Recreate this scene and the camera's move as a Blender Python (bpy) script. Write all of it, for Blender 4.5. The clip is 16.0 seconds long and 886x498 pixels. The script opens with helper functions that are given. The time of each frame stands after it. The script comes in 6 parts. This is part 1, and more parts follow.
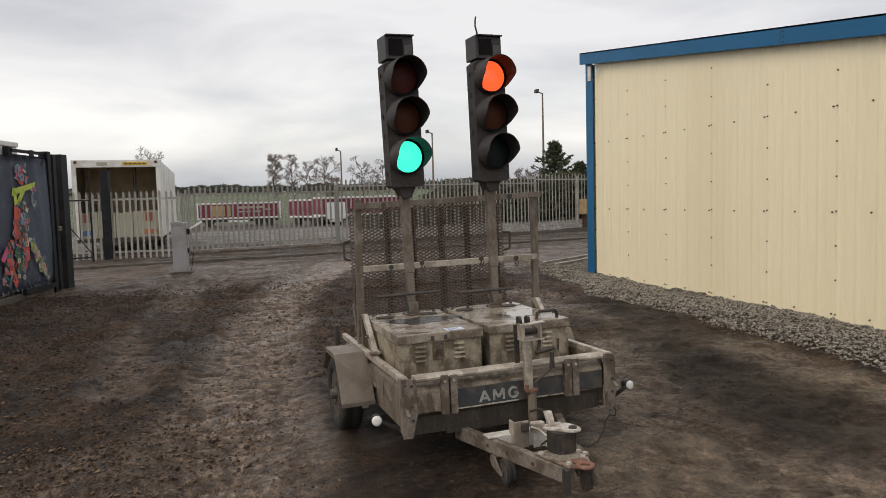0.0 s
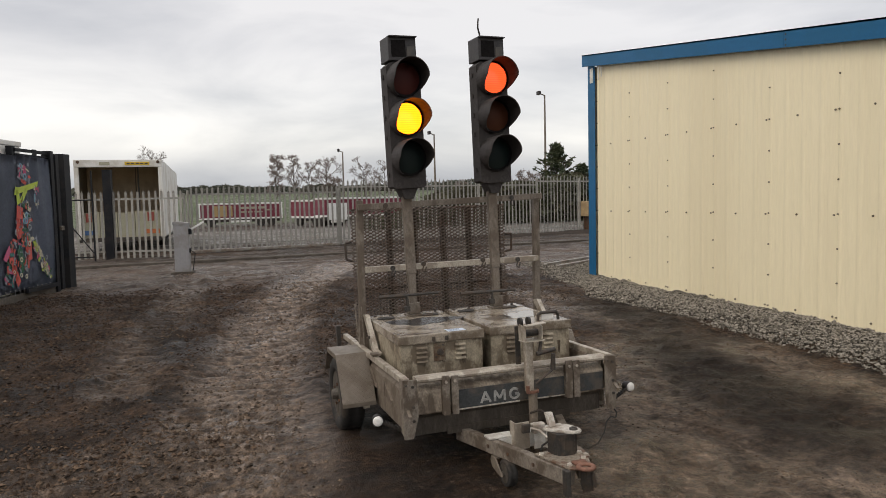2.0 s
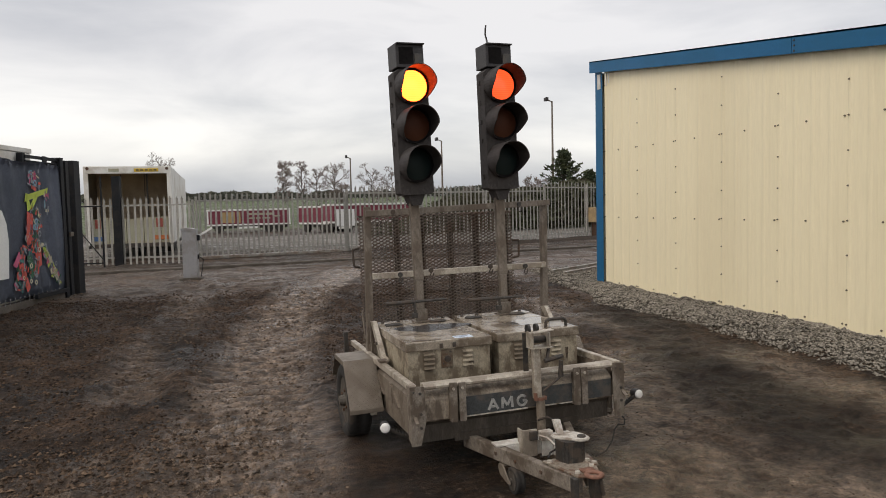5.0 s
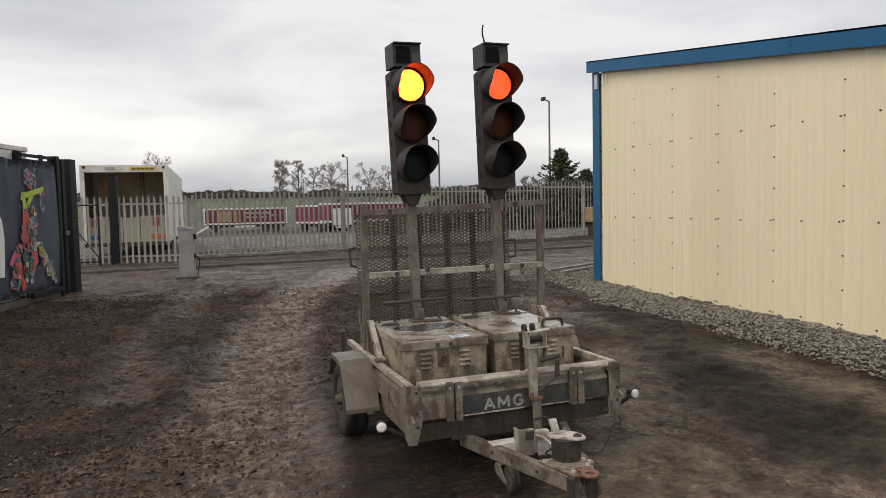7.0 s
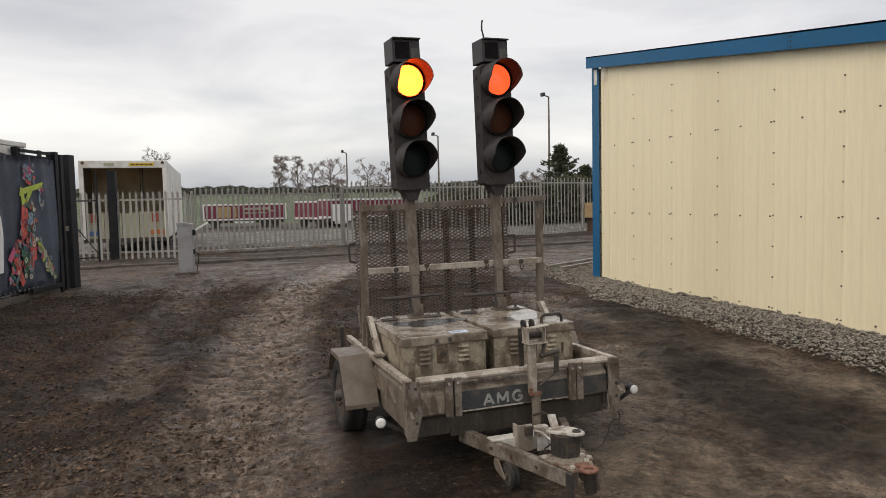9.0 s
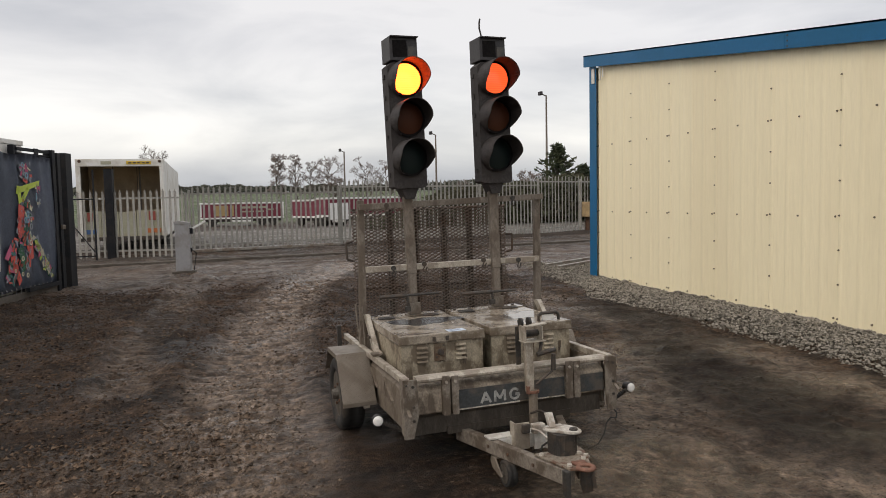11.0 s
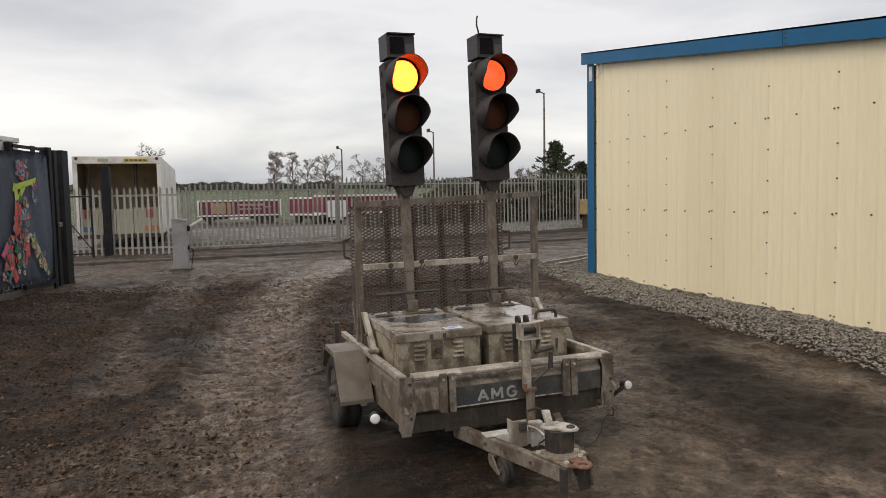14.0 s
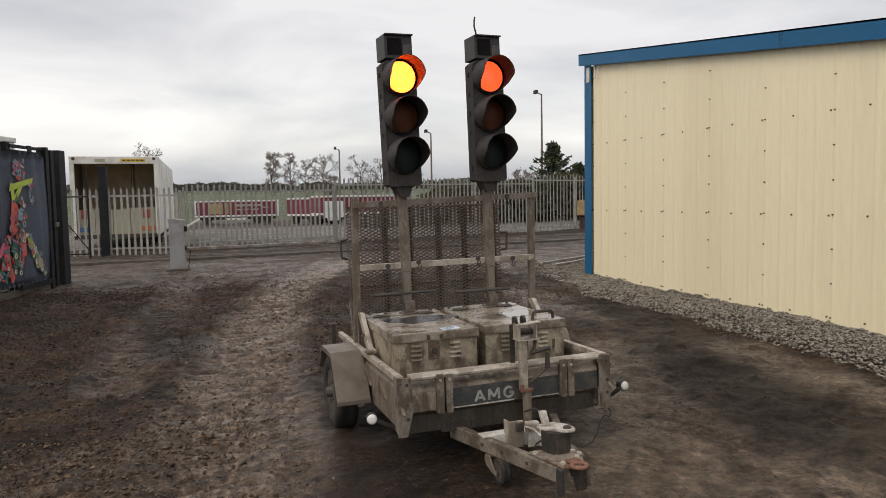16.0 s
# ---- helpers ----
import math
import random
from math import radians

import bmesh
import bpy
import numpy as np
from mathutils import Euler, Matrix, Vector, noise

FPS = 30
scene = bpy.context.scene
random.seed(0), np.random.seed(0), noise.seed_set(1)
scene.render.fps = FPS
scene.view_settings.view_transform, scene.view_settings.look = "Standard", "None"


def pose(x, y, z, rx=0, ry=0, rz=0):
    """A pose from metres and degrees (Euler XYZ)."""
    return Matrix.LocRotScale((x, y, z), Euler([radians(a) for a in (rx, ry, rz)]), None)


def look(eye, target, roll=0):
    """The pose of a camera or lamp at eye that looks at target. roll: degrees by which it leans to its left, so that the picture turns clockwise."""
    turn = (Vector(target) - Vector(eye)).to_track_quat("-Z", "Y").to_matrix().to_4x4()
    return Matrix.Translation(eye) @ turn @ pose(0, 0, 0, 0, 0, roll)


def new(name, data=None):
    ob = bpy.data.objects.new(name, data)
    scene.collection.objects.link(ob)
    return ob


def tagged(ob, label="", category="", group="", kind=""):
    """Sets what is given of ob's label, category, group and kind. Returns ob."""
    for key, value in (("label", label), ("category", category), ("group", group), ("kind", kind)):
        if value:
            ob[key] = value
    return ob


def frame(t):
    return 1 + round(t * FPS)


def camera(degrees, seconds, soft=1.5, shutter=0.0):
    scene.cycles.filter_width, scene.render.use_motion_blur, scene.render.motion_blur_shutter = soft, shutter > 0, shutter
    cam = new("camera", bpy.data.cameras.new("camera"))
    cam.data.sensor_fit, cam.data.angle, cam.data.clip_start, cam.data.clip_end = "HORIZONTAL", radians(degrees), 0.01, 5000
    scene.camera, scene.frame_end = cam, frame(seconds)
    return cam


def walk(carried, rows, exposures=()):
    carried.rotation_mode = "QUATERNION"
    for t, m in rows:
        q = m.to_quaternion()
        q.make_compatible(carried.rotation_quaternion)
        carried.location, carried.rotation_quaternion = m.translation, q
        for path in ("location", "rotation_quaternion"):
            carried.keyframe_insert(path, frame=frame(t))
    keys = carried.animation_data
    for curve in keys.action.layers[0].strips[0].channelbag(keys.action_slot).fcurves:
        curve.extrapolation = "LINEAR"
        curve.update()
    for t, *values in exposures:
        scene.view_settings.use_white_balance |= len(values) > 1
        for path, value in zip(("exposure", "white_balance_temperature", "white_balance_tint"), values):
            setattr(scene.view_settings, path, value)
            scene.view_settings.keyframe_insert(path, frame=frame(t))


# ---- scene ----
cam = camera(63.388, 16.0, soft=0.9)
walk(cam, [
    (0, pose(0.0047, 0.0099, 1.4976, 85.872, 1.545, -18.103)),
    (0.5, pose(0.0028, 0.0068, 1.4986, 86.234, 1.451, -18.031)),
    (1, pose(-0.0004, -0.0003, 1.5009, 86.270, 1.319, -17.801)),
    (1.5, pose(-0.0007, 0.0039, 1.4967, 86.131, 1.158, -17.922)),
    (2, pose(0.0005, 0.0021, 1.4967, 85.981, 1.277, -17.969)),
    (2.5, pose(0.0035, 0.0037, 1.4970, 86.175, 1.415, -17.732)),
    (3, pose(0.0033, 0.0038, 1.4985, 86.250, 1.477, -17.739)),
    (3.5, pose(0.0026, 0.0016, 1.4979, 86.310, 1.414, -17.661)),
    (4, pose(0.0018, 0.0042, 1.4984, 86.379, 1.312, -17.423)),
    (6.5, pose(-0.0023, -0.0008, 1.4998, 86.571, 1.253, -17.414)),
    (7, pose(0.0000, 0.0000, 1.5000, 86.428, 1.172, -17.624)),
    (7.5, pose(0.0018, 0.0037, 1.4982, 86.321, 1.240, -17.620)),
    (8, pose(0.0052, 0.0036, 1.4958, 86.210, 1.211, -17.769)),
    (8.5, pose(0.0023, 0.0019, 1.4961, 86.076, 1.110, -17.821)),
    (9, pose(0.0023, 0.0035, 1.4994, 86.092, 1.159, -17.673)),
    (11.5, pose(0.0030, -0.0006, 1.4965, 85.890, 1.157, -17.959)),
    (12, pose(0.0069, 0.0060, 1.4968, 85.567, 1.216, -17.993)),
    (12.5, pose(0.0098, 0.0068, 1.4957, 85.576, 1.269, -17.944)),
    (13, pose(0.0084, 0.0068, 1.4937, 85.833, 1.328, -17.897)),
    (13.5, pose(0.0082, 0.0046, 1.4969, 85.759, 1.239, -17.939)),
    (14, pose(0.0066, 0.0036, 1.4961, 85.798, 1.085, -18.047)),
    (14.5, pose(0.0050, 0.0017, 1.4966, 85.769, 0.927, -18.090)),
    (15, pose(0.0063, 0.0036, 1.4972, 85.598, 0.979, -18.162)),
    (15.5, pose(0.0054, 0.0021, 1.4980, 85.748, 1.053, -18.185)),
    (16, pose(0.0070, -0.0005, 1.4957, 85.859, 0.980, -18.247)),
], exposures=((0.0, 0.0, 6800, 13), (16.0, 0.0, 6800, 13)))

# ---- world and sun: a bright overcast afternoon ----
world = bpy.data.worlds.new("overcast_sky")
scene.world = world
world.use_nodes = True


def build_sky():
    nt = world.node_tree
    nt.nodes.clear()
    n, l = nt.nodes.new, nt.links.new
    out, bg = n("ShaderNodeOutputWorld"), n("ShaderNodeBackground")
    sky = n("ShaderNodeTexSky")
    sky.sky_type, sky.sun_disc = "NISHITA", False
    sky.sun_elevation, sky.sun_rotation = radians(45.8), radians(251.6)
    sky.dust_density = 4.0
    tc, sep = n("ShaderNodeTexCoord"), n("ShaderNodeSeparateXYZ")
    l(tc.outputs["Generated"], sep.inputs[0])
    # clouds: long flat banks low down, soft lumps higher up
    stretch = n("ShaderNodeMapping")
    stretch.inputs["Scale"].default_value = (1.6, 1.6, 6.0)
    stretch.inputs["Location"].default_value = (0.35, 0.1, 0.52)
    l(tc.outputs["Generated"], stretch.inputs[0])
    cloud = n("ShaderNodeTexNoise")
    cloud.inputs["Scale"].default_value, cloud.inputs["Detail"].default_value = 1.5, 7.0
    cloud.inputs["Roughness"].default_value = 0.5
    cloud.inputs["Distortion"].default_value = 0.35
    l(stretch.outputs[0], cloud.inputs["Vector"])
    tone = n("ShaderNodeValToRGB")
    e = tone.color_ramp.elements
    e[0].position, e[0].color = 0.36, (0.545, 0.57, 0.60, 1)
    e[1].position, e[1].color = 0.60, (0.80, 0.815, 0.82, 1)
    l(cloud.outputs["Fac"], tone.inputs[0])
    # height: a bright layer under the bank, a greyer rim at the horizon, a brighter zenith
    rise = n("ShaderNodeValToRGB")
    r = rise.color_ramp.elements
    r[0].position, r[0].color = 0.0, (0.62, 0.65, 0.69, 1)
    r[1].position, r[1].color = 1.0, (1.45, 1.45, 1.45, 1)
    for p, c in ((0.035, (0.80, 0.83, 0.86, 1)), (0.075, (1.22, 1.22, 1.18, 1)), (0.13, (1.16, 1.165, 1.15, 1)),
                 (0.20, (0.98, 0.985, 1.0, 1)), (0.32, (1.0, 1.0, 1.01, 1)), (0.5, (1.15, 1.15, 1.15, 1))):
        k = r.new(p)
        k.color = c
    l(sep.outputs["Z"], rise.inputs[0])
    mul = n("ShaderNodeMix")
    mul.data_type, mul.blend_type = "RGBA", "MULTIPLY"
    mul.inputs["Factor"].default_value = 1.0
    l(tone.outputs[0], mul.inputs["A"])
    l(rise.outputs[0], mul.inputs["B"])
    faint = n("ShaderNodeMix")
    faint.data_type, faint.blend_type = "RGBA", "MULTIPLY"
    faint.inputs["Factor"].default_value = 1.0
    faint.inputs["B"].default_value = (0.02, 0.02, 0.02, 1)
    l(sky.outputs[0], faint.inputs["A"])
    add = n("ShaderNodeMix")
    add.data_type, add.blend_type = "RGBA", "ADD"
    add.inputs["Factor"].default_value = 1.0
    l(mul.outputs["Result"], add.inputs["A"])
    l(faint.outputs["Result"], add.inputs["B"])
    l(add.outputs["Result"], bg.inputs["Color"])
    bg.inputs["Strength"].default_value = 1.0
    l(bg.outputs[0], out.inputs[0])


build_sky()
sun = new("sun", bpy.data.lights.new("sun", "SUN"))
sun.data.energy, sun.data.angle, sun.data.color = 0.93, radians(35), (1.0, 0.92, 0.80)
sun.matrix_world = look((-6, -2, 6.5), (0, 0, 0))


# ---- materials ----
def material(name, base, rough=0.7, metal=0.0, vary=0.25, scale=6.0, bump=0.15, bump_scale=40.0, dirt=None, dirt_amount=0.4,
             dirt_scale=2.5, rough_vary=0.12, streak=1.0, per_object=0.0, spec=0.5):
    """Base colour with grain and stains at two scales, uneven gloss and fine relief."""
    m = bpy.data.materials.new(name)
    m.use_nodes = True
    nt = m.node_tree
    n, l = nt.nodes.new, nt.links.new
    b = nt.nodes["Principled BSDF"]
    b.inputs["Metallic"].default_value = metal
    b.inputs["Specular IOR Level"].default_value = spec
    tc = n("ShaderNodeTexCoord")
    mp = n("ShaderNodeMapping")
    mp.inputs["Scale"].default_value = (1, 1, streak)
    l(tc.outputs["Object"], mp.inputs[0])

    def tex(s, d):
        t = n("ShaderNodeTexNoise")
        t.inputs["Scale"].default_value, t.inputs["Detail"].default_value = s, d
        t.inputs["Roughness"].default_value = 0.62
        l(mp.outputs[0], t.inputs["Vector"])
        return t

    fine, large = tex(scale * 6, 5), tex(dirt_scale, 6)
    ramp = n("ShaderNodeValToRGB")
    lo = [max(0, c * (1 - vary)) for c in base]
    hi = [min(1, c * (1 + vary)) for c in base]
    ramp.color_ramp.elements[0].position, ramp.color_ramp.elements[1].position = 0.3, 0.7
    ramp.color_ramp.elements[0].color, ramp.color_ramp.elements[1].color = (*lo, 1), (*hi, 1)
    l(fine.outputs["Fac"], ramp.inputs[0])
    col = ramp.outputs[0]
    if bump:
        speck = n("ShaderNodeMapRange")
        speck.inputs["From Min"].default_value, speck.inputs["From Max"].default_value = 0.3, 0.7
        speck.inputs["To Min"].default_value, speck.inputs["To Max"].default_value = 1 - vary, 1 + vary
        l(tex(scale * 20, 3).outputs["Fac"], speck.inputs["Value"])
        grains = n("ShaderNodeVectorMath")
        grains.operation = "SCALE"
        l(col, grains.inputs[0])
        l(speck.outputs[0], grains.inputs["Scale"])
        col = grains.outputs[0]
    if dirt:
        mask = n("ShaderNodeMapRange")
        mask.inputs["From Min"].default_value, mask.inputs["From Max"].default_value = 0.47, 0.575
        mask.inputs["To Max"].default_value = dirt_amount
        l(large.outputs["Fac"], mask.inputs["Value"])
        mix = n("ShaderNodeMix")
        mix.data_type = "RGBA"
        mix.inputs["B"].default_value = (*dirt, 1)
        l(mask.outputs[0], mix.inputs["Factor"])
        l(col, mix.inputs["A"])
        col = mix.outputs["Result"]
    if per_object:
        info = n("ShaderNodeObjectInfo")
        pr = n("ShaderNodeMapRange")
        pr.inputs["To Min"].default_value, pr.inputs["To Max"].default_value = 1 - per_object, 1 + per_object
        l(info.outputs["Random"], pr.inputs["Value"])
        sc = n("ShaderNodeVectorMath")
        sc.operation = "SCALE"
        l(col, sc.inputs[0])
        l(pr.outputs[0], sc.inputs["Scale"])
        col = sc.outputs[0]
    l(col, b.inputs["Base Color"])
    rr = n("ShaderNodeMapRange")
    rr.inputs["To Min"].default_value, rr.inputs["To Max"].default_value = max(0.03, rough - rough_vary), min(1, rough + rough_vary)
    l(large.outputs["Fac"], rr.inputs["Value"])
    l(rr.outputs[0], b.inputs["Roughness"])
    if bump:
        bt = tex(bump_scale, 4)
        bp = n("ShaderNodeBump")
        bp.inputs["Strength"].default_value, bp.inputs["Distance"].default_value = bump, 0.01
        l(bt.outputs["Fac"], bp.inputs["Height"])
        l(bp.outputs[0], b.inputs["Normal"])
    return m


def glow(name, core, strength, lines=True):
    """A lit signal lens: rows of diodes behind a ribbed cover."""
    m = bpy.data.materials.new(name)
    m.use_nodes = True
    nt = m.node_tree
    n, l = nt.nodes.new, nt.links.new
    b = nt.nodes["Principled BSDF"]
    b.inputs["Base Color"].default_value = (*[c * 0.3 for c in core], 1)
    b.inputs["Roughness"].default_value = 0.3
    b.inputs["Emission Color"].default_value = (*core, 1)
    if lines:
        tc, wv = n("ShaderNodeTexCoord"), n("ShaderNodeTexWave")
        wv.bands_direction = "Z"
        wv.inputs["Scale"].default_value = 22.0
        wv.inputs["Distortion"].default_value = 0.6
        l(tc.outputs["Object"], wv.inputs["Vector"])
        mr = n("ShaderNodeMapRange")
        mr.inputs["To Min"].default_value, mr.inputs["To Max"].default_value = strength * 0.82, strength * 1.12
        l(wv.outputs["Fac"], mr.inputs["Value"])
        l(mr.outputs[0], b.inputs["Emission Strength"])
    else:
        b.inputs["Emission Strength"].default_value = strength
    return m


galv = material("galvanised_steel", (0.21, 0.18, 0.148), 0.6, 0.2, 0.28, 8, 0.1, 60, (0.085, 0.062, 0.043), 0.85, 11, streak=0.7)
galv_rail = material("galvanised_rail", (0.44, 0.395, 0.33), 0.45, 0.3, 0.18, 8, 0.08, 60, (0.17, 0.13, 0.095), 0.6, 11, streak=0.7)
side_panel = material("muddy_side_panel", (0.165, 0.135, 0.104), 0.65, 0.05, 0.2, 7, 0.12, 50, (0.085, 0.062, 0.044), 0.7, 11, streak=0.7)
dark_panel = material("worn_dark_panel", (0.036, 0.040, 0.042), 0.55, 0.0, 0.3, 9, 0.1, 60, (0.105, 0.085, 0.066), 0.6, 7)
mesh_metal = material("rusty_expanded_metal", (0.130, 0.102, 0.082), 0.7, 0.1, 0.3, 9, 0.1, 60, (0.10, 0.06, 0.04), 0.6, 6)
box_paint = material("grimy_cream_box_paint", (0.30, 0.258, 0.19), 0.5, 0.0, 0.24, 7, 0.1, 60, (0.105, 0.077, 0.050), 0.85, 11, streak=0.7)
box_lid = material("wet_dirty_lid", (0.29, 0.25, 0.20), 0.20, 0.0, 0.28, 7, 0.08, 40, (0.12, 0.092, 0.065), 0.85, 5, 0.22)
black_plastic = material("faded_black_plastic", (0.040, 0.035, 0.034), 0.68, 0.0, 0.35, 5, 0.06, 90, (0.036, 0.031, 0.028), 0.5, 5, spec=0.3)
grey_black = material("weathered_black_case", (0.034, 0.031, 0.032), 0.5, 0.0, 0.3, 5, 0.06, 90, (0.06, 0.056, 0.053), 0.4, 6, spec=0.35)
rubber = material("tyre_rubber", (0.018, 0.017, 0.016), 0.85, 0.0, 0.3, 8, 0.3, 60, (0.06, 0.045, 0.033), 0.6, 6)
rust = material("rusty_steel", (0.11, 0.058, 0.034), 0.8, 0.2, 0.4, 9, 0.3, 70, (0.10, 0.075, 0.06), 0.6, 8)
dark_steel = material("greasy_dark_steel", (0.06, 0.055, 0.05), 0.55, 0.4, 0.3, 8, 0.15, 60, (0.10, 0.07, 0.05), 0.6, 8)
chalk = material("chalky_lettering", (0.33, 0.33, 0.31), 0.8, 0.0, 0.2, 12, 0.0, 60, (0.16, 0.16, 0.16), 0.6, 22)
white_plastic = material("white_plastic", (0.75, 0.74, 0.71), 0.4, 0.0, 0.05, 6, 0.0)
label_paper = material("pale_blue_label", (0.55, 0.63, 0.72), 0.5, 0.0, 0.1, 20, 0.0)
wall_cream = material("cream_coated_sheet", (0.83, 0.745, 0.52), 0.42, 0.0, 0.025, 3, 0.03, 8, (0.70, 0.61, 0.41), 0.35, 0.7, 0.06, 0.12, 0.012)
blue_trim = material("blue_coated_flashing", (0.003, 0.105, 0.245), 0.42, 0.0, 0.06, 3, 0.03, 12, (0.006, 0.095, 0.20), 0.5, 1.5, spec=0.3)
bolt_metal = material("bolt_heads", (0.16, 0.13, 0.09), 0.5, 0.3, 0.3, 30, 0.0)
fence_steel = material("galvanised_palisade", (0.34, 0.33, 0.30), 0.55, 0.35, 0.12, 6, 0.06, 40, (0.21, 0.20, 0.18), 0.6, 2, 0.1, 1.0, 0.12)
black_paint = material("black_gloss_post", (0.010, 0.011, 0.014), 0.55, 0.0, 0.3, 4, 0.05, 40, (0.03, 0.027, 0.024), 0.4, 4, spec=0.2)
navy_banner = material("navy_printed_banner", (0.135, 0.155, 0.205), 0.45, 0.0, 0.12, 2, 0.12, 3, (0.085, 0.105, 0.145), 0.5, 1.2)
banner_white = material("white_print", (0.72, 0.72, 0.70), 0.6, 0.0, 0.06, 6, 0.0)
earth_board = material("muddy_kick_board", (0.10, 0.085, 0.07), 0.85, 0.0, 0.3, 6, 0.2, 40, (0.05, 0.04, 0.03), 0.6, 3)
concrete = material("grey_concrete", (0.30, 0.28, 0.25), 0.85, 0.0, 0.2, 8, 0.3, 60, (0.16, 0.14, 0.12), 0.6, 2)
cabinet_grey = material("grey_cabinet_paint", (0.30, 0.30, 0.31), 0.5, 0.0, 0.07, 5, 0.04, 60, (0.20, 0.18, 0.16), 0.5, 3)
cabin_white = material("white_cabin_panel", (0.70, 0.69, 0.65), 0.5, 0.0, 0.06, 4, 0.04, 30, (0.45, 0.40, 0.32), 0.5, 1.4)
cabin_inside = material("brown_ply_lining", (0.11, 0.085, 0.055), 0.75, 0.0, 0.25, 5, 0.1, 40, (0.06, 0.05, 0.035), 0.5, 2)
cream_board = material("cream_stacked_boards", (0.36, 0.35, 0.255), 0.7, 0.0, 0.12, 5, 0.1, 40, (0.34, 0.29, 0.21), 0.5, 3)
lorry_red = material("dark_red_lorry_paint", (0.155, 0.016, 0.034), 0.45, 0.0, 0.15, 2, 0.0, 20, (0.16, 0.03, 0.05), 0.5, 0.6)
timber = material("weathered_timber", (0.42, 0.30, 0.16), 0.75, 0.0, 0.2, 6, 0.15, 40, (0.25, 0.18, 0.10), 0.5, 3)
# twigs of the far trees, base colour lightened to carry haze
twig_mat = material("hazed_bare_twigs", (0.185, 0.15, 0.135), 0.9, 0.0, 0.25, 3, 0.0)
bark = material("winter_bark", (0.10, 0.08, 0.068), 0.9, 0.0, 0.3, 3, 0.2, 20)
evergreen = material("dark_evergreen_needles", (0.050, 0.068, 0.034), 0.85, 0.0, 0.5, 1.5, 0.0, 20, (0.07, 0.075, 0.03), 0.6, 0.8)
# skyline hedge: haze of distance is put into the lighter base colour
hedge_mat = material("hazed_distant_hedge", (0.085, 0.094, 0.070), 0.95, 0.0, 0.5, 0.6, 0.0, 20, (0.060, 0.050, 0.036), 0.7, 0.15)
scrub_mat = material("olive_scrub", (0.060, 0.068, 0.034), 0.95, 0.0, 0.5, 0.6, 0.0, 20, (0.075, 0.060, 0.038), 0.6, 0.4)
rail_steel = material("worn_rail_steel", (0.34, 0.32, 0.29), 0.4, 0.6, 0.2, 6, 0.05, 40, (0.18, 0.11, 0.07), 0.6, 3)
signal_red = glow("lit_red_overdriven", (1.0, 0.070, 0.010), 15.0)
signal_red_soft = glow("lit_red_lens", (1.0, 0.10, 0.026), 1.4)
signal_amber = glow("lit_amber_lens", (1.0, 0.21, 0.006), 4.4)
signal_green = glow("lit_green_lens", (0.03, 1.0, 0.62), 1.25)
lens_black = material("matt_black_bezel", (0.010, 0.009, 0.009), 0.9, 0.0, 0.3, 5, 0.05, 90, spec=0.1)
dead_red = material("unlit_red_lens", (0.060, 0.013, 0.010), 0.6, 0.0, 0.2, 30, 0.0, spec=0.2)
dead_amber = material("unlit_amber_lens", (0.065, 0.020, 0.008), 0.6, 0.0, 0.2, 30, 0.0, spec=0.2)
dead_green = material("unlit_green_lens", (0.007, 0.014, 0.013), 0.6, 0.0, 0.2, 30, 0.0, spec=0.2)


def paint(name, rgb):
    return material(name, rgb, 0.6, 0.0, 0.08, 6, 0.0)


# ---- shape helpers ----
def link_mesh(name, bm, mat, parent=None, label="", smooth=False):
    me = bpy.data.meshes.new(name)
    bm.to_mesh(me)
    bm.free()
    me.materials.append(mat)
    if smooth:
        me.polygons.foreach_set("use_smooth", [True] * len(me.polygons))
    ob = new(name, me)
    ob.parent = parent
    return tagged(ob, label)


def part(name, bm, mat, parent, label="", smooth=False):
    return link_mesh(name, bm, mat, parent, label, smooth)


def thing(name, label, category, m=None, group="", kind=""):
    ob = new(name)
    ob.empty_display_size = 0.1
    if m is not None:
        ob.matrix_world = m
    return tagged(ob, label, category, group, kind)


def box(bm, x0, x1, y0, y1, z0, z1, bevel=0.0, m=None):
    vs = [bm.verts.new((x, y, z)) for z in (z0, z1) for y in (y0, y1) for x in (x0, x1)]
    fs = [bm.faces.new([vs[i] for i in q]) for q in ((0, 2, 3, 1), (4, 5, 7, 6), (0, 1, 5, 4), (1, 3, 7, 5), (3, 2, 6, 7), (2, 0, 4, 6))]
    if bevel:
        es = list({e for f in fs for e in f.edges})
        made = bmesh.ops.bevel(bm, geom=es, offset=bevel, segments=2, affect="EDGES", profile=0.6)
        vs = list({v for f in made["faces"] for v in f.verts} | {v for v in vs if v.is_valid})
    if m is not None:
        for v in vs:
            v.co = m @ v.co
    return bm


def prism(bm, pts, axis, a, b):
    """A plane outline drawn out along an axis from a to b; pts are the two other coordinates in order."""
    def at(p, d):
        return {0: (d, p[0], p[1]), 1: (p[0], d, p[1]), 2: (p[0], p[1], d)}[axis]
    lo, hi = [bm.verts.new(at(p, a)) for p in pts], [bm.verts.new(at(p, b)) for p in pts]
    fs = [bm.faces.new(lo), bm.faces.new(hi[::-1])]
    for i in range(len(pts)):
        j = (i + 1) % len(pts)
        fs.append(bm.faces.new((lo[i], hi[i], hi[j], lo[j])))
    bmesh.ops.recalc_face_normals(bm, faces=fs)
    return bm


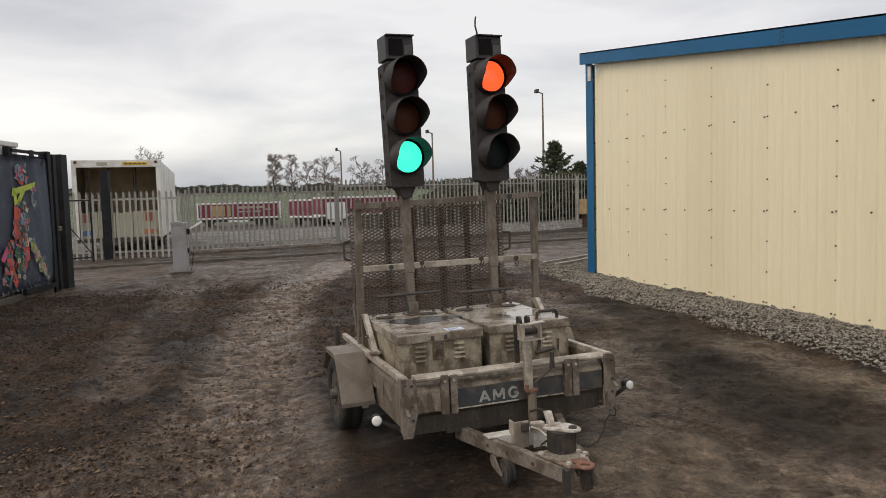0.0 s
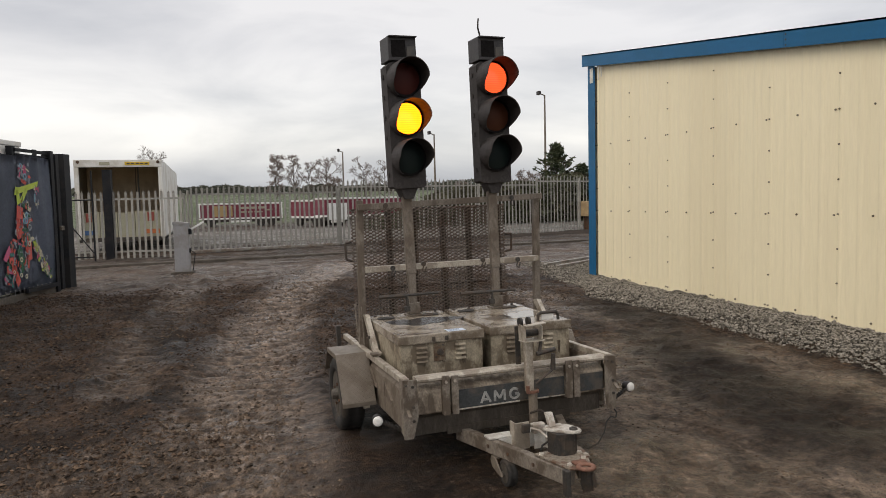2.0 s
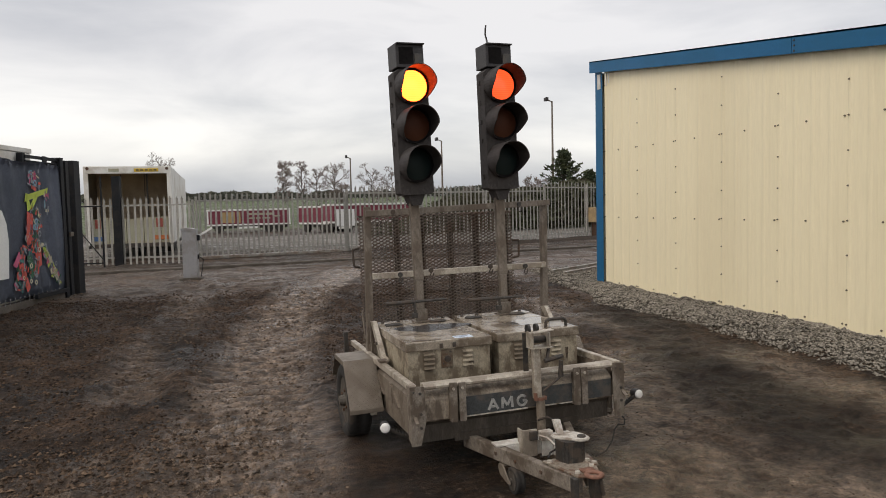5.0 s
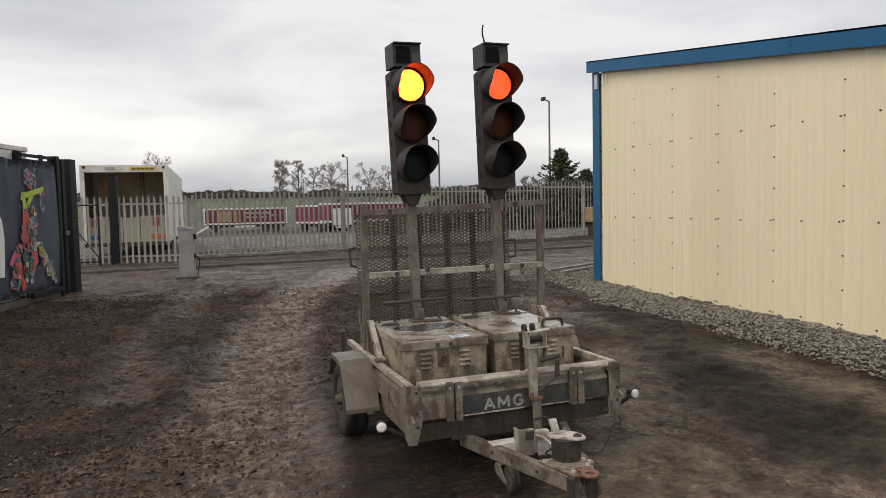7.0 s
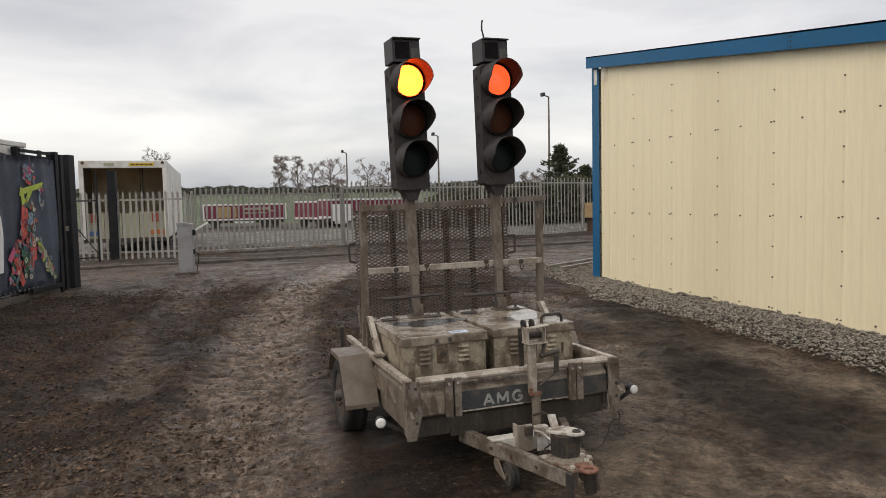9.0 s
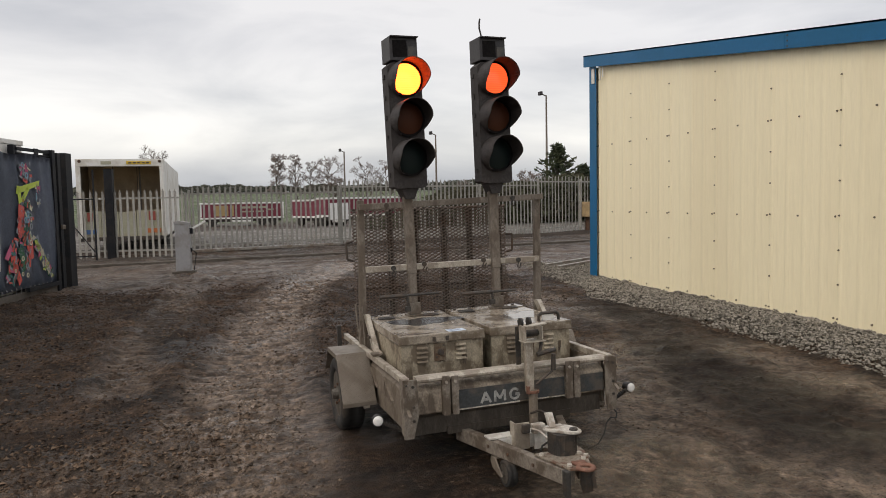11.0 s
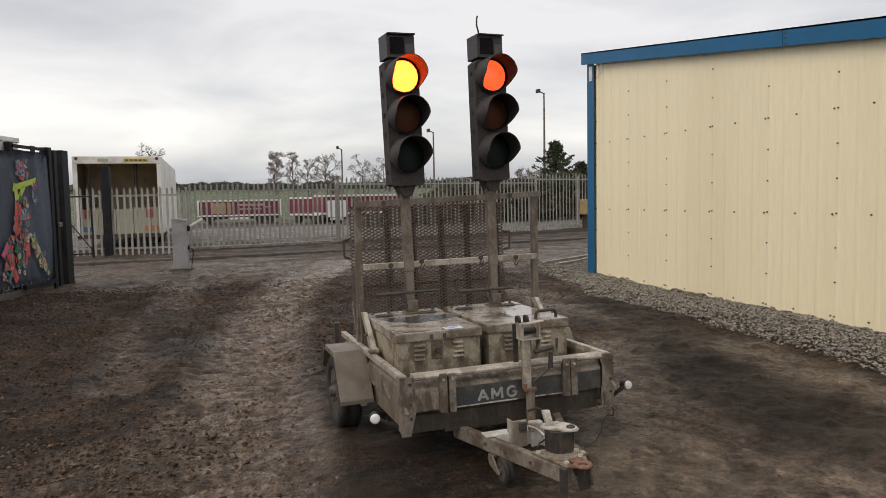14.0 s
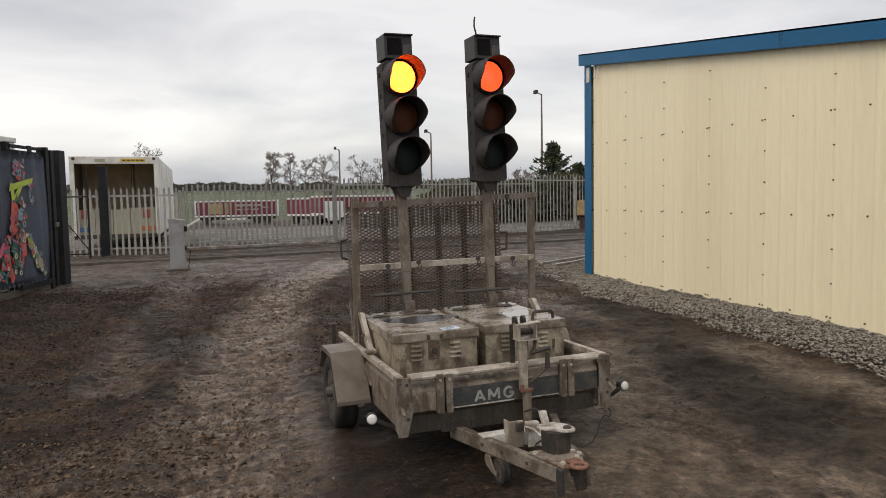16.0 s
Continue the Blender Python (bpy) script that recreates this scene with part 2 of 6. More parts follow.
def rod(bm, p, q, r0, r1=None, seg=12, caps=True):
    p, q = Vector(p), Vector(q)
    r1 = r0 if r1 is None else r1
    turn = (q - p).to_track_quat("Z", "Y").to_matrix()
    rings = []
    for c, r in ((p, r0), (q, r1)):
        rings.append([bm.verts.new(c + turn @ Vector((r * math.cos(2 * math.pi * i / seg), r * math.sin(2 * math.pi * i / seg), 0))) for i in range(seg)])
    for i in range(seg):
        j = (i + 1) % seg
        bm.faces.new((rings[0][i], rings[0][j], rings[1][j], rings[1][i]))
    if caps:
        bm.faces.new(rings[0][::-1])
        bm.faces.new(rings[1])
    return bm


def pipe(bm, pts, r, seg=8):
    for a, b in zip(pts, pts[1:]):
        rod(bm, a, b, r, r, seg)
    return bm


def bar(bm, p, q, w, d, bevel=0.004):
    """A rectangular bar from p to q: w across, d deep."""
    p, q = Vector(p), Vector(q)
    turn = (q - p).to_track_quat("Z", "Y").to_matrix().to_4x4()
    return box(bm, -w / 2, w / 2, -d / 2, d / 2, 0, (q - p).length, bevel, Matrix.Translation(p) @ turn)


def shape():
    return bmesh.new()


def fractal(x, y, scale, octaves=4, seed=0):
    """Smooth value noise on arrays, about -1 to 1."""
    total, amp, norm = np.zeros_like(x), 1.0, 0.0
    for o in range(octaves):
        u, v = x * scale * 2 ** o + 17.3 * (seed + o), y * scale * 2 ** o - 9.1 * (seed + o)
        i, j = np.floor(u).astype(np.int64), np.floor(v).astype(np.int64)
        fu, fv = u - i, v - j
        fu, fv = fu * fu * (3 - 2 * fu), fv * fv * (3 - 2 * fv)

        def h(a, b):
            k = (a * 374761393 + b * 668265263 + (seed + o) * 69069) & 0x7FFFFFFF
            k = ((k ^ (k >> 13)) * 1274126177) & 0x7FFFFFFF
            return ((k ^ (k >> 16)) & 0xFFFF) / 32767.5 - 1
        total += amp * ((h(i, j) * (1 - fu) + h(i + 1, j) * fu) * (1 - fv) + (h(i, j + 1) * (1 - fu) + h(i + 1, j + 1) * fu) * fv)
        norm += amp
        amp *= 0.5
    return total / norm


def near_line(x, y, pts):
    """Distance from a polyline, and the way along it."""
    best, along, run = np.full(x.shape, 1e9), np.zeros(x.shape), 0.0
    for (ax, ay), (bx, by) in zip(pts, pts[1:]):
        dx, dy = bx - ax, by - ay
        ln = math.hypot(dx, dy)
        s = np.clip(((x - ax) * dx + (y - ay) * dy) / ln ** 2, 0, 1)
        d = np.hypot(x - ax - s * dx, y - ay - s * dy)
        along = np.where(d < best, run + s * ln, along)
        best = np.minimum(best, d)
        run += ln
    return best, along


def soft(d, a, b):
    s = np.clip((b - d) / (b - a), 0, 1)
    return s * s * (3 - 2 * s)


# ---- ground ----
TRACK_A = ((-0.05, 1.0), (0.08, 4.0), (0.22, 6.0), (0.46, 8.0), (0.8, 10.0), (1.35, 12.5), (2.0, 14.3), (2.9, 16.6), (4.4, 18.2))
TRACK_B = ((-0.72, 6.2), (-0.78, 8.0), (-0.55, 10.7), (-0.4, 13.0), (-0.5, 15.6))
TRACK_C = ((1.7, 2.5), (2.3, 3.1), (2.9, 3.1), (3.5, 2.7), (4.2, 2.5))
TRACK_D = ((4.5, 3.2), (4.72, 4.4), (4.72, 5.8), (4.45, 8.0), (4.6, 10.0))
TRACK_E = ((2.5, 3.8), (3.0, 4.4), (3.35, 5.2), (3.5, 6.2))
WET_BAND = ((5.1, 8.6), (4.6, 6.4), (4.0, 4.8), (3.75, 3.9), (3.62, 3.5))
WET_POOL = ((-0.75, 10.4), (-0.5, 8.8), (-0.32, 7.4))
DRY_PAD = ((4.72, 5.6), (4.62, 4.8), (4.66, 3.9))


def terrain(x, y):
    z = 0.035 * fractal(x, y, 0.35, 3, 3) + 0.018 * fractal(x, y, 2.2, 3, 5)
    lumps = fractal(x, y, 6.0, 4, 8)
    tracks = np.zeros_like(z)
    for k, (line, w) in enumerate(((TRACK_A, 0.46), (TRACK_B, 0.26), (TRACK_C, 0.5))):
        d, s = near_line(x, y, line)
        d = d + 0.12 * fractal(x, y, 0.8, 2, 27 + k)
        tread = np.sin(s * 36 + d * 9 + 2.2 * fractal(x, y, 1.3, 2, 20 + k))
        tread = np.sign(tread) * np.abs(tread) ** 0.6
        inside = soft(d, w * 0.6, w * 1.3)
        tracks = np.maximum(tracks, inside)
        z += inside * (-0.024 + (0.014 if k < 2 else 0.004) * tread) + 0.024 * soft(np.abs(d - w * 1.3), 0.0, 0.2)
    clods = np.clip(fractal(x, y, 3.3, 4, 14) * 1.6, 0, 1)
    crumbs = 1 - np.abs(fractal(x, y, 9.0, 3, 77)) * 2
    z += (1 - 0.7 * tracks) * (0.026 * lumps + 0.045 * clods * np.clip(lumps + 0.2, 0, 1) + 0.012 * crumbs) + tracks * (0.012 * lumps + 0.006 * crumbs)
    flat = soft(np.hypot(x - 1.5, y - 4.3), 1.0, 1.9)
    z = z * (1 - 0.6 * flat)
    far = np.clip((y - 30) / 55, 0, 1)
    z = z * np.clip((60 - y) / 40, 0.1, 1) - 1.15 * far * far * (3 - 2 * far)
    rise = np.clip((y - 105) / 110, 0, 1)
    z = z + 5.4 * rise * rise * (3 - 2 * rise)
    back = np.clip((-y - 5) / 60, 0, 1)
    return z + 0.3 * back


def axis_steps(fine0, fine1, step, lo, hi, grow=1.16):
    mid = list(np.arange(fine0, fine1, step))
    s, v, left = step, fine0, []
    while v > lo:
        s *= grow
        v -= s
        left.append(v)
    s, v, right = step, mid[-1], []
    while v < hi:
        s *= grow
        v += s
        right.append(v)
    return np.array(left[::-1] + mid + right)


def build_ground():
    xs, ys = axis_steps(-4.5, 6.5, 0.028, -900, 900, 1.12), axis_steps(2.2, 12.0, 0.028, -400, 1500, 1.06)
    gx, gy = np.meshgrid(xs, ys)
    gz = terrain(gx, gy)
    nx, ny = len(xs), len(ys)
    co = np.stack([gx, gy, gz], -1).reshape(-1, 3)
    idx = (np.arange(ny - 1)[:, None] * nx + np.arange(nx - 1)[None, :]).reshape(-1)
    quads = np.stack([idx, idx + 1, idx + nx + 1, idx + nx], 1)
    me = bpy.data.meshes.new("ground")
    me.from_pydata(co.tolist(), [], quads.tolist())
    me.polygons.foreach_set("use_smooth", [True] * len(me.polygons))
    x, y = co[:, 0], co[:, 1]
    dA, _ = near_line(x, y, TRACK_A)
    dB, _ = near_line(x, y, TRACK_B)
    dC, _ = near_line(x, y, TRACK_C)
    dD, _ = near_line(x, y, TRACK_D)
    dE, _ = near_line(x, y, TRACK_E)
    wob = 0.26 * fractal(x, y, 0.9, 4, 31)
    worn = np.maximum(1.0 * soft(dA + wob, 0.24, 0.66), 0.45 * soft(dB + wob * 0.7, 0.12, 0.42))
    worn = np.maximum(worn, np.maximum(0.78 * soft(dC + wob, 0.35, 1.05), 0.6 * soft(dD + wob, 0.12, 0.6)))
    # far band: wet sheen put into the pale worn tone
    worn = np.maximum(worn, 0.42 * soft(np.abs(y - 16.5) + 6 * wob, 1.0, 4.5))
    worn = np.maximum(worn, np.maximum(0.55 * soft(dE + wob, 0.25, 0.8), 0.5 * soft(np.hypot(x + 0.6, y - 4.3) + wob, 0.3, 0.8)))
    grass = np.clip((y - 92) / 10, 0, 1)
    hard = 0.18 * soft(np.abs(y - 0.12 * x - 20.3), 1.6, 2.6) * (np.abs(x) < 60) + soft(np.abs(y - 37), 9.0, 12.0) * (np.abs(x) < 80)
    band, _ = near_line(x, y, WET_BAND)
    pool, _ = near_line(x, y, WET_POOL)
    wet = np.maximum(0.9 * soft(band + 1.3 * wob, 0.10, 0.85), 0.8 * soft(pool + wob, 0.05, 0.5))
    worn = worn * (1 - 0.9 * wet)
    pad, _ = near_line(x, y, DRY_PAD)
    worn = np.maximum(worn, 0.75 * soft(pad + wob, 0.1, 0.55))
    for name, values in (("worn", worn), ("wet", wet), ("grass", grass), ("hard", np.clip(hard, 0, 1))):
        me.attributes.new(name, "FLOAT", "POINT").data.foreach_set("value", values.astype(np.float32))
    me.materials.append(ground_material())
    tagged(new("ground", me), "dark muddy yard of wet earth with pale worn wheel tracks", "ground", kind="structure")


def ground_material():
    m = bpy.data.materials.new("wet_muddy_earth")
    m.use_nodes = True
    nt = m.node_tree
    n, l = nt.nodes.new, nt.links.new
    b = nt.nodes["Principled BSDF"]
    tc = n("ShaderNodeTexCoord")

    def tex(s, d, rough=0.6):
        t = n("ShaderNodeTexNoise")
        t.inputs["Scale"].default_value, t.inputs["Detail"].default_value, t.inputs["Roughness"].default_value = s, d, rough
        l(tc.outputs["Object"], t.inputs["Vector"])
        return t.outputs["Fac"]

    def ramp(f, a, b_, c0, c1):
        r = n("ShaderNodeValToRGB")
        e = r.color_ramp.elements
        e[0].position, e[1].position, e[0].color, e[1].color = a, b_, (*c0, 1), (*c1, 1)
        l(f, r.inputs[0])
        return r.outputs[0]

    def mix(f, a, b_, kind="MIX"):
        x = n("ShaderNodeMix")
        x.data_type, x.blend_type = "RGBA", kind
        for s, v in ((x.inputs["Factor"], f), (x.inputs["A"], a), (x.inputs["B"], b_)):
            if isinstance(v, (float, tuple)):
                s.default_value = v
            else:
                l(v, s)
        return x.outputs["Result"]

    def math_node(op, a, b_):
        x = n("ShaderNodeMath")
        x.operation, x.use_clamp = op, True
        for s, v in zip(x.inputs, (a, b_)):
            if isinstance(v, float):
                s.default_value = v
            else:
                l(v, s)
        return x.outputs[0]

    def attr(name):
        a = n("ShaderNodeAttribute")
        a.attribute_name = name
        return a.outputs["Fac"]

    worn = attr("worn")
    earth = ramp(tex(0.7, 6), 0.36, 0.64, (0.019, 0.0110, 0.0066), (0.085, 0.051, 0.030))
    earth = mix(ramp(tex(2.3, 9, 0.72), 0.44, 0.60, (0, 0, 0), (0.85, 0.85, 0.85)), earth, (0.013, 0.0098, 0.008, 1))
    pale = ramp(tex(6.0, 9, 0.75), 0.34, 0.66, (0.080, 0.057, 0.040), (0.32, 0.238, 0.176))
    broken = math_node("MULTIPLY", worn, ramp(tex(3.6, 8, 0.72), 0.36, 0.54, (0.12, 0.12, 0.12), (1, 1, 1)))
    col = mix(broken, earth, pale)
    grit = ramp(tex(30.0, 4, 0.75), 0.57, 0.66, (0, 0, 0), (1, 1, 1))
    gritty = math_node("MULTIPLY", grit, ramp(tex(0.9, 4), 0.42, 0.60, (0.10, 0.10, 0.10), (0.8, 0.8, 0.8)))
    col = mix(gritty, col, (0.15, 0.115, 0.085, 1))
    grain = ramp(tex(22.0, 10, 0.8), 0.38, 0.62, (0.28, 0.27, 0.26), (1.85, 1.82, 1.80))
    col = mix(0.9, col, grain, "MULTIPLY")
    # shade of the hollows between clods, multiplied into the earth colour
    clod_shade = ramp(tex(7.5, 10, 0.78), 0.40, 0.58, (0.50, 0.48, 0.47), (1.35, 1.35, 1.35))
    col = mix(0.85, col, clod_shade, "MULTIPLY")
    damp_mud = math_node("MULTIPLY", attr("wet"), ramp(tex(4.5, 6, 0.7), 0.30, 0.62, (1, 1, 1), (0.55, 0.55, 0.55)))
    col = mix(damp_mud, col, (0.0135, 0.0098, 0.0075, 1))
    col = mix(attr("hard"), col, ramp(tex(0.8, 8), 0.3, 0.7, (0.085, 0.074, 0.062), (0.21, 0.19, 0.165)))
    col = mix(attr("grass"), col, ramp(tex(0.06, 8), 0.3, 0.7, (0.046, 0.068, 0.022), (0.088, 0.108, 0.042)))
    l(col, b.inputs["Base Color"])
    damp = ramp(tex(1.1, 5), 0.40, 0.62, (0.40, 0.40, 0.40), (0.85, 0.85, 0.85))
    drop = n("ShaderNodeMath")
    drop.operation, drop.use_clamp = "MULTIPLY_ADD", True
    drop.inputs[1].default_value = -0.38
    l(broken, drop.inputs[0])
    l(damp, drop.inputs[2])
    l(drop.outputs[0], b.inputs["Roughness"])
    sheen = n("ShaderNodeMapRange")
    sheen.inputs["To Min"].default_value, sheen.inputs["To Max"].default_value = 0.22, 0.6
    l(broken, sheen.inputs["Value"])
    l(sheen.outputs[0], b.inputs["Specular IOR Level"])
    bp = n("ShaderNodeBump")
    bp.inputs["Strength"].default_value, bp.inputs["Distance"].default_value = 1.0, 0.09
    h = mix(0.4, tex(14.0, 8, 0.75), tex(60.0, 5, 0.7))
    l(h, bp.inputs["Height"])
    l(bp.outputs[0], b.inputs["Normal"])
    return m


build_ground()


def stones(name, label, places, mat, seed):
    """Loose stones, one mesh: squashed and twisted eight-sided lumps."""
    rnd = np.random.RandomState(seed)
    base = np.array([(1, 0, 0), (-1, 0, 0), (0, 1, 0), (0, -1, 0), (0, 0, 1), (0, 0, -1)], float)
    faces = np.array([(0, 2, 4), (2, 1, 4), (1, 3, 4), (3, 0, 4), (2, 0, 5), (1, 2, 5), (3, 1, 5), (0, 3, 5)])
    n = len(places)
    p = places[:, :3]
    r = places[:, 3]
    v = base[None] * (0.65 + 0.7 * rnd.rand(n, 6, 1)) * r[:, None, None]
    v *= np.stack([0.8 + 0.5 * rnd.rand(n), 0.7 + 0.4 * rnd.rand(n), 0.5 + 0.35 * rnd.rand(n)], -1)[:, None, :]
    a = rnd.rand(n) * 6.283
    t = (rnd.rand(n) - 0.5) * 1.2
    x, y, z = v[..., 0].copy(), v[..., 1].copy(), v[..., 2].copy()
    y, z = y * np.cos(t)[:, None] - z * np.sin(t)[:, None], y * np.sin(t)[:, None] + z * np.cos(t)[:, None]
    x, y = x * np.cos(a)[:, None] - y * np.sin(a)[:, None], x * np.sin(a)[:, None] + y * np.cos(a)[:, None]
    v = np.stack([x, y, z], -1) + p[:, None, :]
    f = faces[None] + 6 * np.arange(n)[:, None, None]
    me = bpy.data.meshes.new(name)
    me.from_pydata(v.reshape(-1, 3).tolist(), [], f.reshape(-1, 3).tolist())
    me.materials.append(mat)
    return tagged(new(name, me), label, "stones", kind="stuff")


def island_stone(name, dark, light):
    m = material(name, (0.2, 0.19, 0.17), 0.85, 0.0, 0.3, 6, 0.2, 60, spec=0.25)
    nt = m.node_tree
    g = nt.nodes.new("ShaderNodeNewGeometry")
    r = nt.nodes.new("ShaderNodeValToRGB")
    r.color_ramp.elements[0].color, r.color_ramp.elements[1].color = (*dark, 1), (*light, 1)
    nt.links.new(g.outputs["Random Per Island"], r.inputs[0])
    nt.links.new(r.outputs[0], nt.nodes["Principled BSDF"].inputs["Base Color"])
    return m


ballast_mat = island_stone("grey_ballast", (0.035, 0.031, 0.024), (0.33, 0.30, 0.255))
pebble_mat = island_stone("brown_pebbles", (0.018, 0.012, 0.008), (0.150, 0.104, 0.070))


def build_stones():
    rnd = np.random.RandomState(4)
    # ballast strip along the shed
    n = 60000
    y = rnd.rand(n) ** 0.8 * 11.5 + 3.2
    s = rnd.rand(n) ** 0.72
    edge = np.interp(y, (3.2, 6.0, 9.0, 12.0, 14.7), (5.05, 5.22, 5.25, 5.95, 6.5)) + 0.12 * fractal(y, y * 0, 1.3, 3, 2)
    wide = np.where(y > 11.2, 2.2, 6.42 - edge)
    x = edge + s * wide
    z = terrain(x, y) + np.interp(y, (4.0, 6.0, 11.0), (0.015, 0.035, 0.085)) * np.minimum(1, s * wide / 0.35) * np.where(y > 11.6, np.clip((13.6 - y) / 2, 0.1, 1), 1) + 0.012 * rnd.rand(n)
    r = 0.008 + 0.015 * rnd.rand(n) ** 2
    stones("ballast_strip", "grey crushed stone heaped along the foot of the shed wall", np.stack([x, y, z, r], -1), ballast_mat, 5)
    # pebbles scattered over the yard
    n = 60000
    x, y = rnd.rand(n) * 11 - 4.5, 2.4 + rnd.rand(n) ** 1.8 * 13
    keep = fractal(x, y, 0.7, 3, 44) + 0.9 * rnd.rand(n) - 1.2 * soft(-x, -0.8, 0.4) * (y < 9) > 0.34
    keep &= ~((np.abs(x - 1.5) < 1.0) & (y > 2.6) & (y < 6.2))
    x, y = x[keep], y[keep]
    r = 0.004 + 0.017 * rnd.rand(len(x)) ** 4
    stones("loose_pebbles", "small brown stones pressed into the mud", np.stack([x, y, terrain(x, y) + r * 0.25, r], -1), pebble_mat, 6)
    n = 900
    a, q = rnd.rand(n) * 6.283, rnd.rand(n) ** 0.7
    x, y = -0.55 + 0.85 * q * np.cos(a), 4.5 + 0.6 * q * np.sin(a)
    r = 0.004 + 0.017 * rnd.rand(n) ** 3
    stones("tan_chips", "patch of tan stone chips trodden into the mud", np.stack([x, y, terrain(x, y) + r * 0.3, r], -1), chip_mat, 9)
    # crumbs of earth: dark ones on the loose ground, pale ones on the worn tracks
    n = 230000
    x, y = rnd.rand(n) * 10.5 - 4.3, 2.5 + rnd.rand(n) ** 1.7 * 11
    dA, _ = near_line(x, y, TRACK_A)
    dB, _ = near_line(x, y, TRACK_B)
    dC, _ = near_line(x, y, TRACK_C)
    dD, _ = near_line(x, y, TRACK_D)
    on = np.maximum(np.maximum(soft(dA, 0.3, 0.75), soft(dB, 0.2, 0.5)), np.maximum(soft(dC, 0.5, 1.0), soft(dD, 0.2, 0.5))) + 0.5 * fractal(x, y, 1.2, 3, 90)
    clear = ~((np.abs(x - 1.5) < 0.95 + 0.15 * fractal(x, y, 2.0, 2, 5)) & (y > 2.8) & (y < 6.0))
    keep = (rnd.rand(n) < (0.6 + 0.5 * fractal(x, y, 0.9, 3, 91)) * np.where((x > 1.9) & (y < 9), 0.25, 1.0)) & (x < 5.2)
    for name, label, mat, pick in (("earth_crumbs", "dark crumbled earth over the yard", crumb_mat, keep & clear & (on < 0.4)), ("track_crumbs", "pale crumbs of dried mud on the wheel tracks", track_mat, keep & clear & (on >= 0.4) & (rnd.rand(n) < 0.6))):
        px, py = x[pick], y[pick]
        r = (0.003 + 0.014 * rnd.rand(len(px)) ** 3.2) * (0.70 + 0.06 * py) * np.where(px > 1.9, 0.65, 1.0)
        stones(name, label, np.stack([px, py, terrain(px, py) + r * 0.2, r], -1), mat, 12)


chip_mat = island_stone("tan_chips", (0.030, 0.017, 0.010), (0.150, 0.100, 0.066))
crumb_mat = island_stone("dark_earth_crumbs", (0.009, 0.0052, 0.0034), (0.094, 0.058, 0.036))
track_mat = island_stone("pale_mud_crumbs", (0.034, 0.024, 0.017), (0.165, 0.120, 0.086))
build_stones()


rim_mat = material("muddy_wheel_rim", (0.085, 0.075, 0.062), 0.7, 0.2, 0.3, 8, 0.2, 60, (0.05, 0.036, 0.026), 0.7, 14)
lid_white = material("scuffed_white_lid", (0.50, 0.47, 0.42), 0.5, 0.1, 0.2, 9, 0.1, 60, (0.20, 0.15, 0.11), 0.7, 12)

board_mat = material("mud_stained_board", (0.26, 0.215, 0.165), 0.6, 0.05, 0.28, 8, 0.12, 50, (0.075, 0.054, 0.037), 0.85, 8, streak=0.6)
# grime, plus the shade under the front board put into a darker base
skirt_mat = material("grimy_shaded_skirt", (0.072, 0.060, 0.048), 0.6, 0.1, 0.3, 9, 0.12, 60, (0.035, 0.027, 0.020), 0.7, 7, streak=0.3)
worn_steel = material("bright_worn_steel", (0.62, 0.58, 0.51), 0.4, 0.5, 0.25, 12, 0.1, 80, (0.26, 0.20, 0.15), 0.5, 20)
hitch_mat = material("rust_streaked_galvanising", (0.30, 0.26, 0.21), 0.5, 0.4, 0.3, 10, 0.15, 60, (0.14, 0.065, 0.035), 0.85, 16)
ring_rust = material("orange_rust", (0.20, 0.098, 0.066), 0.75, 0.1, 0.35, 12, 0.3, 80, (0.12, 0.05, 0.03), 0.6, 18)
pale_galv = material("pale_galvanising", (0.68, 0.66, 0.61), 0.45, 0.2, 0.12, 10, 0.08, 60, (0.30, 0.25, 0.20), 0.45, 12)
case_black = material("greasy_black_case", (0.022, 0.020, 0.018), 0.5, 0.0, 0.4, 8, 0.15, 60, (0.07, 0.05, 0.035), 0.6, 14)
chequer_mat = material("muddy_chequer_plate", (0.19, 0.16, 0.128), 0.5, 0.35, 0.2, 8, 0.1, 60, (0.12, 0.092, 0.066), 0.6, 9)
chequer_bar = material("worn_tread_bars", (0.31, 0.275, 0.23), 0.4, 0.5, 0.2, 8, 0.0, 60, (0.17, 0.13, 0.10), 0.6, 12)
frame_mat = material("dull_brown_galvanising", (0.20, 0.17, 0.14), 0.6, 0.3, 0.25, 9, 0.12, 60, (0.105, 0.078, 0.056), 0.7, 9, streak=0.5)
mesh_bar = material("dark_ramp_bars", (0.060, 0.046, 0.037), 0.75, 0.1, 0.3, 9, 0.1, 60, (0.09, 0.05, 0.03), 0.6, 6)
puddle_mat = material("rainwater_on_paint", (0.24, 0.21, 0.17), 0.06, 0.0, 0.2, 7, 0.0, 40, (0.15, 0.12, 0.09), 0.5, 8, 0.03)
label_ink = material("label_print", (0.10, 0.13, 0.22), 0.6, 0.0, 0.1, 20, 0.0)

# ---- the trailer and what it carries: x across, -y towards the hitch ----
T = pose(1.58, 4.5, 0, -1.2, -0.9, 1.2)


